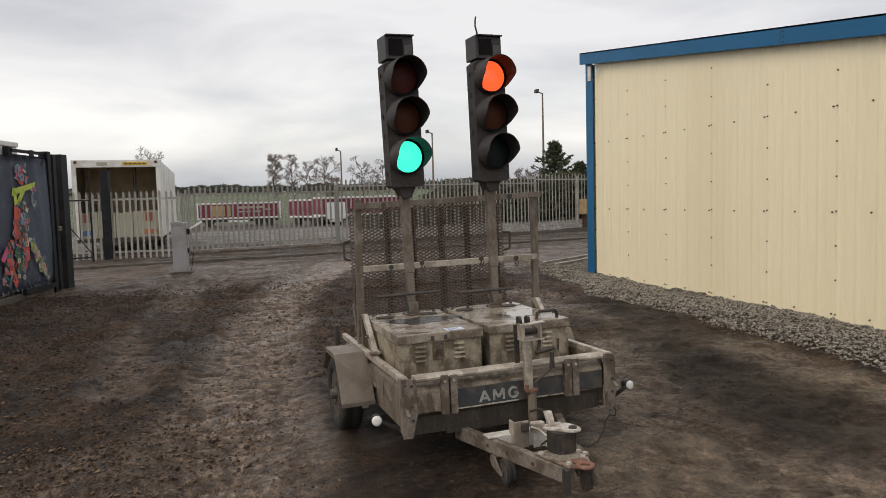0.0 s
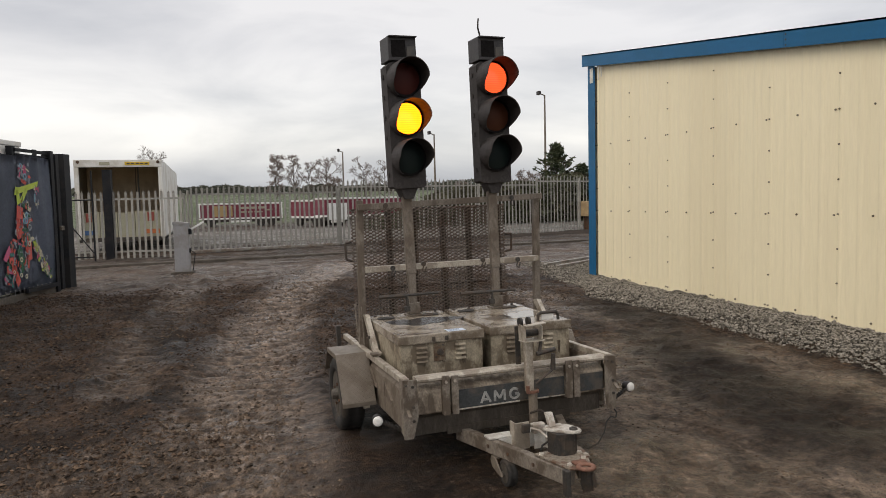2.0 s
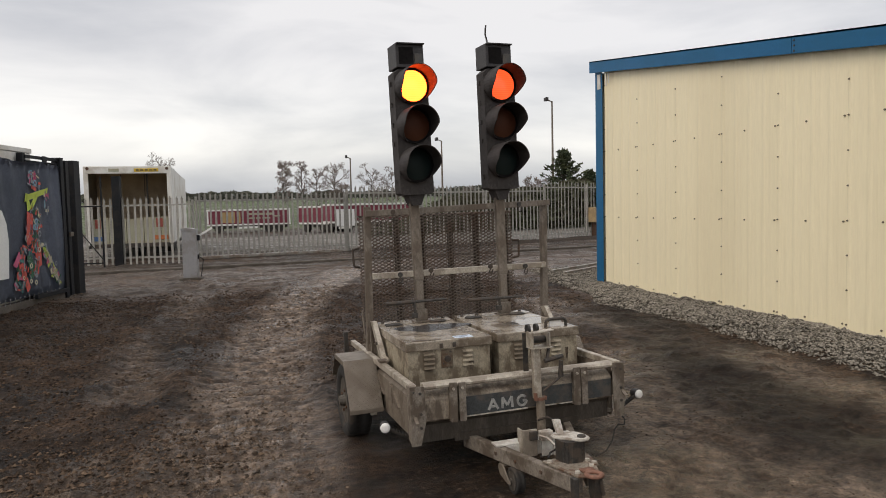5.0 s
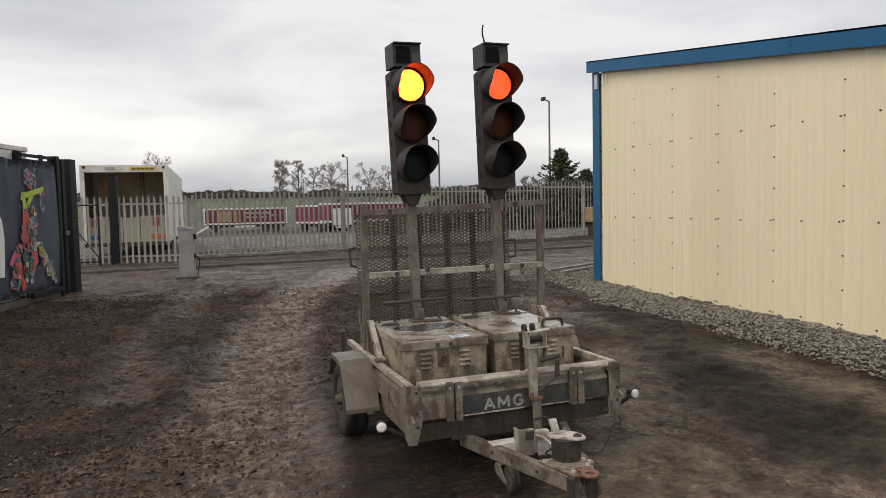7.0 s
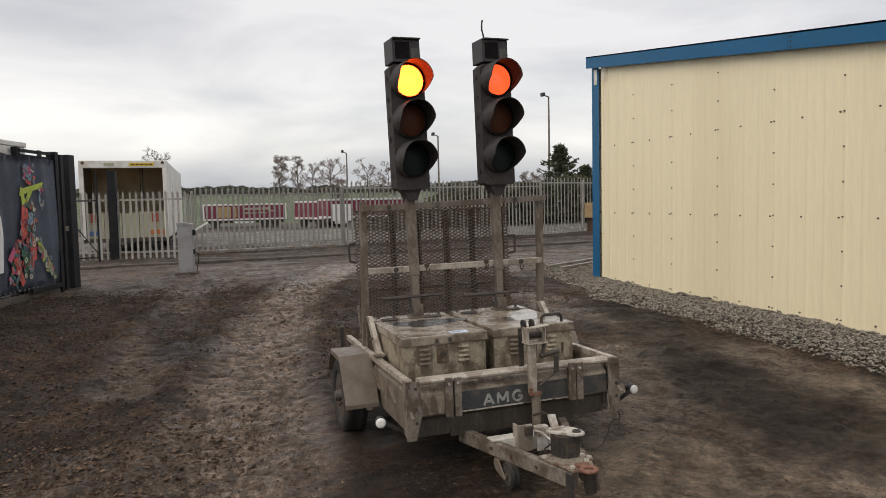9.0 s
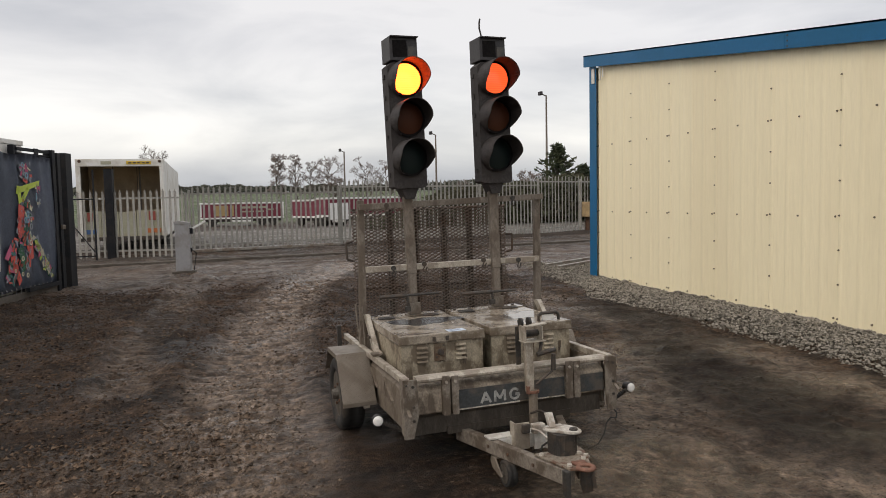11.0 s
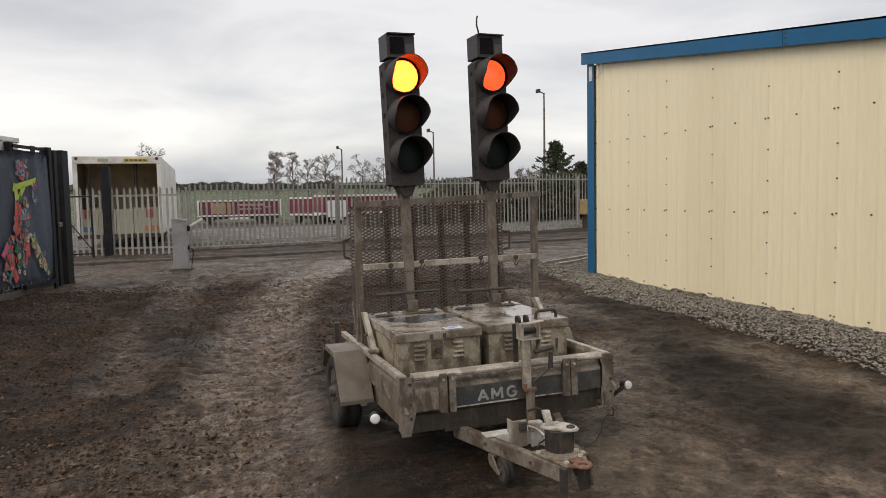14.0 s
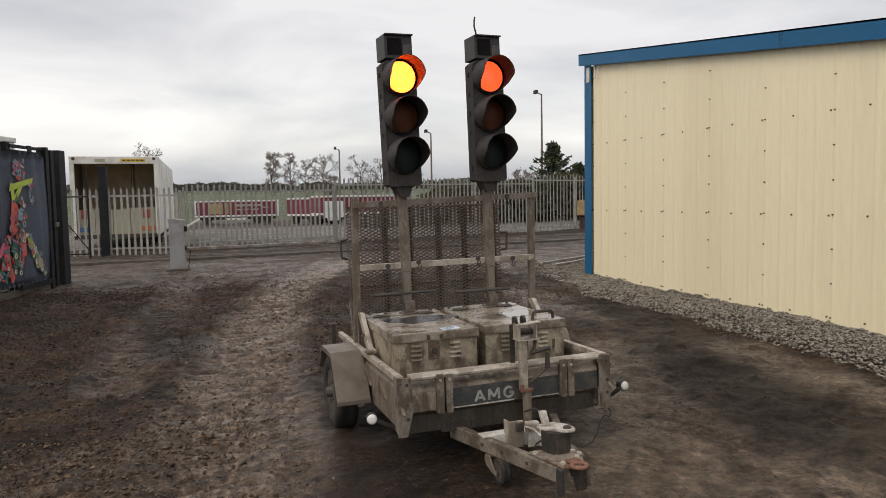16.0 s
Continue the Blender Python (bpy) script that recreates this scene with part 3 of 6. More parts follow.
def build_trailer():
    t = thing("trailer", "small muddy galvanised goods trailer standing on its jockey wheel", "trailer", T)
    bm = shape()
    box(bm, -0.61, 0.60, -0.80, 0.76, 0.225, 0.245)
    for y in (-0.6, -0.2, 0.2, 0.6):
        box(bm, -0.58, 0.58, y - 0.02, y + 0.02, 0.19, 0.224)
    part("floor_plate", bm, galv, t)
    # rails: a folded lip along the front, plain angles along the sides
    bm = shape()
    prism(bm, [(-0.800, 0.506), (-0.862, 0.506), (-0.872, 0.513), (-0.873, 0.524), (-0.864, 0.535), (-0.845, 0.538), (-0.800, 0.536)], 0, -0.585, 0.572)
    part("top_rail", bm, galv_rail, t)
    for x in (-0.655, 0.592):
        bm = shape()
        box(bm, x, x + 0.037, -0.850, 0.77, 0.500, 0.537, 0.007)
        part("top_rail", bm, galv_rail, t)
    # front board: recess under the rail, sloping lip, upright face, return
    bm = shape()
    prism(bm, [(-0.772, 0.505), (-0.774, 0.496), (-0.838, 0.462), (-0.850, 0.452), (-0.852, 0.444), (-0.852, 0.336), (-0.846, 0.328), (-0.812, 0.320), (-0.790, 0.320), (-0.764, 0.490), (-0.762, 0.505)], 0, -0.592, 0.562)
    part("front_board", bm, board_mat, t, "mud-stained pressed steel front board")
    # lower skirt: its material is darkened to stand in for shade
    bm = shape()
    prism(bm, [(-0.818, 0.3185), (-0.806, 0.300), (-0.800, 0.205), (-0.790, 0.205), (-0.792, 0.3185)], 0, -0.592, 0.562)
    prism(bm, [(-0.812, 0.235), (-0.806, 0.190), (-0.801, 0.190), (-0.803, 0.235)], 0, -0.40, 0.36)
    part("skirt", bm, skirt_mat, t, "grimy lower skirt with shade put into its dark colour")
    for a, b, z0, z1 in ((-0.350, 0.328, 0.339, 0.442), (0.392, 0.560, 0.339, 0.440)):
        part("dark_panel", box(shape(), a, b, -0.8565, -0.8525, z0, z1), dark_panel, t, "scuffed dark blue-grey painted panel")
    # paint worn back to bright steel along the lower fold
    bm = shape()
    for a, b, h in ((-0.350, -0.19, 0.006), (-0.19, 0.02, 0.008), (0.105, 0.20, 0.007), (0.22, 0.327, 0.004)):
        box(bm, a, b, -0.8585, -0.8525, 0.331, 0.331 + h)
    part("worn_edge", bm, worn_steel, t, "bright worn steel edge")
    for s, x in ((-1, -0.618), (1, 0.598)):
        bm = shape()
        pts = [(x, 0.499), (x, 0.470), (x + s * 0.020, 0.452), (x + s * 0.020, 0.335), (x, 0.322), (x, 0.212), (x - s * 0.014, 0.207), (x - s * 0.014, 0.499)]
        prism(bm, pts, 1, -0.795, 0.75)
        part("side_board", bm, side_panel, t)
        for y in (-0.72, -0.36, 0.0, 0.42):
            bm = shape()
            prism(bm, [(x + s * 0.0205, 0.452), (x + s * 0.026, 0.447), (x + s * 0.026, 0.335), (x + s * 0.0205, 0.33)], 1, y - 0.025, y + 0.025)
            bar(bm, (x + s * 0.0225, y - 0.20, 0.345), (x + s * 0.0225, y - 0.03, 0.44), 0.018, 0.004, 0.0)
            part("side_rib", bm, side_panel, t)
    part("tail_board", box(shape(), -0.60, 0.58, 0.745, 0.77, 0.205, 0.495, 0.004), side_panel, t)
    # corner posts: folded plates that taper at the foot, with bolt heads
    for s, x0, x1 in ((-1, -0.662, -0.583), (1, 0.562, 0.636)):
        a, b = (x0 - 0.004, x0 + 0.048) if s < 0 else (x0 + 0.010, x1 - 0.008)
        bm = shape()
        prism(bm, [(x0, 0.534), (x1, 0.528), (x1, 0.330), (b, 0.214), (a, 0.216), (x0, 0.330)], 1, -0.876, -0.868)
        prism(bm, [(-0.868, 0.53), (-0.868, 0.22), (-0.80, 0.24), (-0.80, 0.53)], 0, x0 if s < 0 else x1 - 0.008, x0 + 0.008 if s < 0 else x1)
        post = part("corner_post", bm, galv, t, "folded steel corner post")
        for z in (0.495, 0.385, 0.31):
            part("bolt", rod(shape(), ((x0 + x1) / 2 + 0.012, -0.884, z), ((x0 + x1) / 2 + 0.012, -0.876, z), 0.009, 0.008, 6), dark_steel, post)
        part("bolt", rod(shape(), (x0 + 0.016, -0.884, 0.505), (x0 + 0.016, -0.876, 0.505), 0.006, 0.005, 6), dark_steel, post)
    # paired flanges where the board sections meet
    for x, gap in ((-0.396, 0.012), (0.350, 0.006)):
        for a, b, z in ((x - 0.047, x - gap / 2, 0.533), (x + gap / 2, x + 0.044, 0.529)):
            bm = shape()
            prism(bm, [(a, z), (b, z), (b, 0.322), (b - 0.006, 0.316), (a + 0.006, 0.318), (a, 0.324)], 1, -0.880, -0.873)
            prism(bm, [(-0.873, z), (-0.873, 0.322), (-0.853, 0.322), (-0.853, 0.505), (-0.873, 0.512)], 0, a, a + 0.006)
            flange = part("board_flange", bm, galv, t)
            part("bolt", rod(shape(), ((a + b) / 2, -0.889, 0.500), ((a + b) / 2, -0.880, 0.500), 0.008, 0.008, 6), worn_steel, flange)
    z0, z1, y0, y1 = 0.352, 0.412, -0.8605, -0.8566

    def stroke(bm, a, b, w=0.013):
        v = Vector((b[0] - a[0], 0, b[1] - a[1])).normalized()
        s = Vector((-v.z, 0, v.x)) * w / 2
        A, B = Vector((a[0], y0, a[1])), Vector((b[0], y0, b[1]))
        fr = [bm.verts.new(p) for p in (A - s, B - s, B + s, A + s)]
        bk = [bm.verts.new(p.co + Vector((0, y1 - y0, 0))) for p in fr]
        bm.faces.new(fr)
        for i in range(4):
            bm.faces.new((fr[i], bk[i], bk[(i + 1) % 4], fr[(i + 1) % 4]))
    ring = [(-0.012 + 0.027 * math.cos(a), (z0 + z1) / 2 + 0.028 * math.sin(a)) for a in [radians(d) for d in range(40, 331, 26)]]
    mark_1 = [((-0.214, z0), (-0.188, z1)), ((-0.188, z1), (-0.158, z0)), ((-0.203, 0.370), (-0.170, 0.370))]
    mark_2 = [((-0.132, z0), (-0.130, z1)), ((-0.130, z1), (-0.103, z0 + 0.014)), ((-0.103, z0 + 0.014), (-0.074, z1)), ((-0.074, z1), (-0.072, z0))]
    mark_3 = list(zip(ring, ring[1:])) + [(ring[-1], (0.016, 0.380)), ((0.016, 0.380), (-0.008, 0.380))]
    for mark in (mark_1, mark_2, mark_3):
        bm = shape()
        for a, b in mark:
            stroke(bm, a, b)
        part("stencil_mark", bm, chalk, t, "worn pale stencilled mark")
    # drawbar: two channels that meet under a triangular plate
    for s, foot in ((-1, Vector((-0.075, -1.60, 0.165))), (1, Vector((0.012, -1.55, 0.165)))):
        bm = shape()
        bar(bm, (s * 0.31, -0.74, 0.170), foot, 0.045, 0.074, 0.005)
        leg = part("drawbar_leg", bm, galv, t, "grey galvanised drawbar channel")
        for k in (0.34, 0.52, 0.74):
            p = Vector((s * 0.31, -0.74, 0.172)).lerp(foot, k)
            part("bolt", rod(shape(), p + Vector((-0.030, 0, 0)), p + Vector((-0.020, 0, 0)), 0.010, 0.009, 6), rust, leg)
    bm = shape()
    prism(bm, [(-0.145, -1.36), (0.105, -1.36), (0.095, -1.43), (0.02, -1.625), (-0.035, -1.645), (-0.092, -1.615)], 2, 0.2075, 0.2155)
    part("hitch_plate", bm, hitch_mat, t, "rust-streaked triangular hitch plate")
    for a, b, z in ((-0.115, -0.090, 0.085), (0.005, 0.025, 0.095)):
        part("hitch_cheek", box(shape(), a, b, -1.625, -1.585, z, 0.2065, 0.004), dark_steel, t)
    bm = shape()
    rings = []
    for i in range(28):
        a = 2 * math.pi * i / 28
        rings.append([bm.verts.new(((0.034 + 0.013 * math.cos(b)) * math.cos(a) - 0.020, -1.640 + (0.034 + 0.013 * math.cos(b)) * math.sin(a), 0.2200 + 0.010 * math.sin(b))) for b in [2 * math.pi * k / 8 for k in range(8)]])
    for i in range(28):
        for k in range(8):
            bm.faces.new((rings[i][k], rings[(i + 1) % 28][k], rings[(i + 1) % 28][(k + 1) % 8], rings[i][(k + 1) % 8]))
    prism(bm, [(-0.05, -1.60), (0.01, -1.60), (0.012, -1.56), (-0.052, -1.56)], 2, 0.216, 0.228)
    part("coupling", bm, ring_rust, t, "orange-rusted towing ring", True)
    bm = shape()
    prism(bm, [(-1.665, 0.208), (-1.61, 0.208), (-1.60, 0.13), (-1.625, 0.095), (-1.65, 0.11)], 0, -0.03, 0.005)
    rod(bm, (0.0, -1.66, 0.20), (0.012, -1.665, 0.13), 0.010, 0.008, 8)
    part("safety_hook", bm, dark_steel, t, "dark hook hanging under the coupling")
    # case: a greasy round-backed housing with a pale nosed lid
    outline = [(-0.075, -1.355), (0.035, -1.355), (0.054, -1.38), (0.054, -1.43), (0.036, -1.46), (-0.040, -1.46), (-0.068, -1.435)]
    bm = shape()
    prism(bm, outline, 2, 0.2155, 0.318)
    bmesh.ops.bevel(bm, geom=[e for e in bm.edges if abs(e.verts[0].co.z - e.verts[1].co.z) > 0.05], offset=0.012, segments=3, affect="EDGES")
    part("gear_case", bm, case_black, t, "greasy black case on the drawbar")
    bm = shape()
    prism(bm, [(-0.083, -1.335), (0.042, -1.335), (0.064, -1.37), (0.074, -1.41), (0.072, -1.45), (0.050, -1.476), (0.008, -1.472), (-0.083, -1.375)], 2, 0.3185, 0.331)
    bmesh.ops.bevel(bm, geom=bm.edges[:], offset=0.004, segments=2, affect="EDGES")
    lid = part("case_lid", bm, lid_white, t, "pale scuffed steel lid")
    bm = shape()
    rod(bm, (0.034, -1.435, 0.331), (0.034, -1.435, 0.340), 0.022, 0.019, 14)
    rod(bm, (0.034, -1.435, 0.340), (0.034, -1.435, 0.343), 0.010, 0.010, 10)
    part("lid_stud", bm, dark_steel, lid)
    part("lever", prism(shape(), [(-1.335, 0.34), (-1.36, 0.334), (-1.325, 0.395), (-1.300, 0.392)], 0, -0.055, -0.020), lid_white, t, "pale bent lever")
    for x, y in ((-0.125, -1.40), (0.03, -1.53), (0.062, -1.50), (-0.075, -1.585), (0.05, -1.455)):
        b = part("hitch_bolt", rod(shape(), (x, y, 0.2155), (x, y, 0.228), 0.014, 0.013, 6), worn_steel, t)
        part("washer", rod(shape(), (x, y, 0.2157), (x, y, 0.2185), 0.019, 0.019, 12), hitch_mat, b)
    # brackets and electrics between the channels
    bm = shape()
    box(bm, -0.258, 0.20, -1.062, -0.985, 0.2085, 0.218, 0.003)
    box(bm, -0.205, 0.14, -1.062, -1.054, 0.140, 0.208, 0.003)
    part("cross_plate", bm, pale_galv, t, "bright galvanised cross channel")
    bm = shape()
    box(bm, -0.130, -0.046, -1.108, -1.098, 0.150, 0.292, 0.003)
    box(bm, -0.130, -0.122, -1.098, -1.04, 0.150, 0.292, 0.003)
    part("bracket", bm, galv_rail, t)
    bm = shape()
    box(bm, -0.020, 0.046, -1.105, -1.097, 0.140, 0.228, 0.003)
    box(bm, 0.050, 0.088, -1.110, -1.09, 0.135, 0.232, 0.004)
    part("bracket", bm, pale_galv, t)
    bm = shape()
    box(bm, -0.034, 0.036, -1.135, -1.09, 0.229, 0.280, 0.007)
    part("junction_box", bm, lid_white, t, "grey-white cable junction box")
    bm = shape()
    box(bm, -0.095, -0.050, -1.128, -1.109, 0.238, 0.285, 0.006)
    part("junction_cover", bm, dark_steel, t)
    for pts, r, mat, what in (([(-0.045, -1.13, 0.262), (-0.015, -1.16, 0.255), (0.0, -1.20, 0.235), (0.005, -1.27, 0.222), (0.012, -1.33, 0.219), (0.03, -1.355, 0.218)], 0.006, lid_white, "pale grey cable"),
                              ([(0.03, -1.115, 0.255), (0.05, -1.17, 0.24), (0.02, -1.23, 0.225), (-0.06, -1.28, 0.218), (-0.10, -1.34, 0.217)], 0.005, rubber, ""),
                              ([(0.055, -0.915, 0.275), (0.09, -0.96, 0.300), (0.12, -1.02, 0.285), (0.115, -1.07, 0.245), (0.075, -1.10, 0.232)], 0.006, rubber, "")):
        part("cable", pipe(shape(), pts, r), mat, t, what)
    part("hinge_post", box(shape(), -0.70, -0.67, 0.765, 0.80, 0.22, 0.60, 0.004), dark_steel, t)
    # jockey wheel, folded up beside the channel
    jw = (-0.205, -1.175)
    j = part("jockey_wheel", tyre_shape(jw[0], jw[1], 0.066, 0.025, 0.070, 0.045), rubber, t, "scuffed jockey wheel", True)
    bm = shape()
    rod(bm, (jw[0] - 0.027, jw[1], 0.066), (jw[0] + 0.027, jw[1], 0.066), 0.050, 0.050, 20)
    rod(bm, (jw[0] - 0.036, jw[1], 0.066), (jw[0] + 0.036, jw[1], 0.066), 0.014, 0.014, 8)
    part("rim", bm, rim_mat, j)
    bm = shape()
    for a in (jw[0] - 0.044, jw[0] + 0.036):
        prism(bm, [(jw[1] - 0.012, 0.054), (jw[1] + 0.012, 0.050), (jw[1] + 0.11, 0.070), (jw[1] + 0.13, 0.100), (jw[1] + 0.12, 0.124), (jw[1] + 0.07, 0.126)], 0, a, a + 0.008)
    box(bm, jw[0] - 0.044, jw[0] + 0.044, jw[1] + 0.075, jw[1] + 0.118, 0.118, 0.127, 0.003)
    part("fork", bm, side_panel, j, "muddy pressed fork")
    # winch post in front of the board
    part("winch_post", box(shape(), 0.037, 0.081, -0.922, -0.888, 0.395, 0.690, 0.005), galv_rail, t)
    bm = shape()
    rod(bm, (0.078, -0.905, 0.175), (0.078, -0.905, 0.405), 0.025, 0.025, 16)
    part("stand_tube", bm, side_panel, t)
    bm = shape()
    rod(bm, (0.078, -0.905, 0.388), (0.078, -0.905, 0.402), 0.036, 0.036, 18)
    box(bm, 0.036, 0.050, -0.932, -0.905, 0.386, 0.43, 0.004)
    part("clamp", bm, ring_rust, t, "rust-orange clamp ring")
    bm = shape()
    for x in (0.020, 0.122):
        prism(bm, [(-0.955, 0.684), (-0.855, 0.684), (-0.850, 0.735), (-0.885, 0.772), (-0.955, 0.762)], 0, x, x + 0.007)
    box(bm, 0.016, 0.146, -0.958, -0.85, 0.678, 0.6835, 0.003)
    bar(bm, (0.018, -0.955, 0.770), (0.142, -0.955, 0.780), 0.045, 0.008)
    frame_ = part("winch_frame", bm, galv_rail, t, "folded steel winch frame")
    part("drum", rod(shape(), (0.030, -0.90, 0.722), (0.120, -0.90, 0.722), 0.020, 0.020, 14), case_black, frame_)
    for x in (0.024, 0.074):
        bm = shape()
        rod(bm, (x, -0.875, 0.782), (x + 0.014, -0.875, 0.782), 0.026, 0.026, 20)
        part("winch_wheel", bm, case_black, t)
    part("winch_strap", box(shape(), 0.000, 0.030, -0.872, -0.862, 0.545, 0.760, 0.003), case_black, t, "black webbing strap")
    bm = shape()
    pipe(bm, [(0.132, -0.905, 0.735), (0.134, -0.915, 0.660), (0.118, -0.925, 0.612)], 0.010, 10)
    rod(bm, (0.100, -0.93, 0.604), (0.212, -0.93, 0.622), 0.013, 0.012, 10)
    part("crank", bm, dark_steel, t, "bent dark steel crank")
    part("crank_link", pipe(shape(), [(0.192, -0.93, 0.505), (0.150, -0.93, 0.478), (0.085, -0.935, 0.440)], 0.006, 8), dark_steel, t)
    part("crank_handle", rod(shape(), (0.200, -0.932, 0.598), (0.195, -0.932, 0.508), 0.012, 0.015, 12), case_black, t, "black crank grip")
    # axle, wheels, mudguards
    part("axle", rod(shape(), (-0.70, 0.17, 0.235), (0.70, 0.17, 0.235), 0.028, 0.028, 10), dark_steel, t)
    for s in (-1, 1):
        w = part("wheel", tyre_shape(s * 0.765, 0.17, 0.245, 0.075, 0.245, 0.15), rubber, t, "muddy black tyre", True)
        bm = shape()
        rod(bm, (s * 0.825, 0.17, 0.245), (s * 0.80, 0.17, 0.245), 0.150, 0.10, 24)
        rod(bm, (s * 0.862, 0.17, 0.245), (s * 0.815, 0.17, 0.245), 0.030, 0.045, 12)
        rim = part("rim", bm, rim_mat, w)
        for k in range(4):
            a = 2 * math.pi * k / 4 + 0.4
            part("wheel_nut", rod(shape(), (s * 0.835, 0.17 + 0.075 * math.cos(a), 0.245 + 0.075 * math.sin(a)), (s * 0.810, 0.17 + 0.075 * math.cos(a), 0.245 + 0.075 * math.sin(a)), 0.010, 0.010, 6), rust, rim)
        # folded chequer plate: top, long front slope, turned-under lip
        a, b = (-0.852, -0.640) if s < 0 else (0.640, 0.852)
        bm = shape()
        top, foot = (0.020, 0.531), (-0.150, 0.250)
        outer = [(0.46, 0.36), (0.32, 0.531), top, foot, (-0.152, 0.226), (-0.146, 0.226), (-0.144, 0.250)]
        inner = [(0.024, 0.525), (0.316, 0.525), (0.454, 0.357)]
        prism(bm, outer + inner, 0, a, b)
        e = a if s < 0 else b - 0.004
        prism(bm, [(0.32, 0.524), (0.02, 0.524), (0.004, 0.500), (0.32, 0.500)], 0, e, e + 0.004)
        guard = part("mudguard", bm, chequer_mat, t, "grey chequer-plate mudguard")
        bm = shape()
        slope = Vector((0, foot[0] - top[0], foot[1] - top[1]))
        out = Vector((0, -slope.z, slope.y)).normalized() * -1
        if out.y > 0:
            out = -out
        side, down = Vector((1, 0, 0)), slope.normalized()
        nu, nv = 15, 21
        for k in range(nv):
            for i in range(nu):
                p = Vector((a + (b - a) * (i + 0.5) / nu, top[0], top[1])) + slope * ((k + 0.5) / nv) + out * 0.0008
                d = (side + down * (1 if (i + k) % 2 else -1)).normalized() * 0.0062
                n_ = d.cross(out).normalized() * 0.0017
                vs = [bm.verts.new(q) for q in (p - d, p + n_, p + d, p - n_)]
                tops = [bm.verts.new(q) for q in (p - d * 0.6 + out * 0.0022, p + d * 0.6 + out * 0.0022)]
                for f in ((vs[0], tops[0], vs[1]), (vs[1], tops[0], tops[1]), (vs[1], tops[1], vs[2]), (vs[2], tops[1], vs[3]), (vs[3], tops[1], tops[0]), (vs[3], tops[0], vs[0])):
                    bm.faces.new(f)
        bmesh.ops.recalc_face_normals(bm, faces=bm.faces[:])
        part("tread_bars", bm, chequer_bar, guard)
        part("guard_bracket", box(shape(), s * 0.70 - 0.02, s * 0.70 + 0.02, -0.14, -0.118, 0.205, 0.232, 0.004), galv_rail, guard)
    for s in (-1, 1):
        z = 0.312 if s < 0 else 0.305
        arm = [(s * 0.63, -0.80, 0.235), (s * 0.70, -0.79, 0.265), (s * 0.772, -0.785, z - 0.004)]
        l = part("marker_arm", pipe(shape(), arm, 0.010, 8), rubber, t, "ribbed black rubber arm")
        bm = shape()
        for k in range(7):
            p = Vector(arm[0]).lerp(Vector(arm[2]), 0.12 + 0.11 * k)
            d = (Vector(arm[2]) - Vector(arm[0])).normalized() * 0.003
            rod(bm, p - d, p + d, 0.0135, 0.0135, 8)
        part("arm_ribs", bm, rubber, l)
        bm = shape()
        rod(bm, (s * 0.779, -0.745, z + 0.002), (s * 0.786, -0.79, z), 0.026, 0.032, 18)
        part("lamp_body", bm, grey_black, l)
        bm = shape()
        rod(bm, (s * 0.786, -0.79, z), (s * 0.788, -0.800, z), 0.0275, 0.025, 18)
        rod(bm, (s * 0.788, -0.800, z), (s * 0.789, -0.805, z), 0.025, 0.015, 18)
        part("lamp_lens", bm, white_plastic, l, "round white marker lens")
    bm = shape()
    pipe(bm, [(0.62, -0.84, 0.225), (0.635, -0.87, 0.19), (0.62, -0.885, 0.165), (0.58, -0.89, 0.175), (0.54, -0.91, 0.155), (0.50, -0.95, 0.11), (0.44, -0.98, 0.065), (0.36, -1.0, 0.05)], 0.004, 6)
    part("loose_cable", bm, rubber, t)
    # stays of the signal support: a bent strap in front, three thin bars fanned out behind
    for s, x in ((-1, -0.612), (1, 0.650)):
        bm = shape()
        prism(bm, [(0.215, 0.745), (0.150, 0.752), (-0.06, 0.556), (-0.15, 0.549), (-0.15, 0.538), (0.00, 0.538)], 0, x - 0.006, x + 0.024)
        stay = part("stay", bm, galv_rail, t, "bent flat steel stay")
        part("bolt", rod(shape(), (x - 0.014, 0.04, 0.62), (x - 0.006, 0.04, 0.62), 0.011, 0.010, 6), dark_steel, stay)
        for k in range(3 if s < 0 else 0):
            part("stay_bar", bar(shape(), (x - 0.004 - 0.012 * k, 0.26 + 0.05 * k, 0.80), (x - 0.012, 0.19 + 0.08 * k, 0.538), 0.005, 0.010, 0.0), galv, t)
    part("rail_clip", box(shape(), -0.660, -0.606, -0.20, -0.12, 0.538, 0.553, 0.004), galv, t)
    # support frame, leaning a little
    for x, lean in ((-0.590, 0.030), (0.7255, 0.026)):
        part("support_upright", bar(shape(), (x - lean, 0.275, 0.42), (x, 0.275, 1.512), 0.043, 0.045, 0.004), frame_mat, t)
    part("support_bar", bar(shape(), (-0.612, 0.222, 1.465), (0.747, 0.222, 1.494), 0.040, 0.042, 0.004), frame_mat, t)
    part("support_bar", bar(shape(), (-0.585, 0.222, 1.044), (0.700, 0.222, 1.044), 0.036, 0.040, 0.004), galv_rail, t)
    for x, z in ((-0.43, 1.47), (0.50, 1.49), (-0.40, 1.045), (-0.18, 1.06), (0.26, 1.06), (0.53, 1.045)):
        bm = shape()
        rod(bm, (x, 0.192, z), (x, 0.206, z), 0.017, 0.017, 10)
        c = part("clamp_pin", bm, dark_steel, t)
        part("pin_clip", pipe(shape(), [(x + 0.004, 0.196, z - 0.01), (x - 0.014, 0.192, z - 0.045), (x + 0.006, 0.192, z - 0.058), (x + 0.018, 0.194, z - 0.02)], 0.004, 6), dark_steel, c)
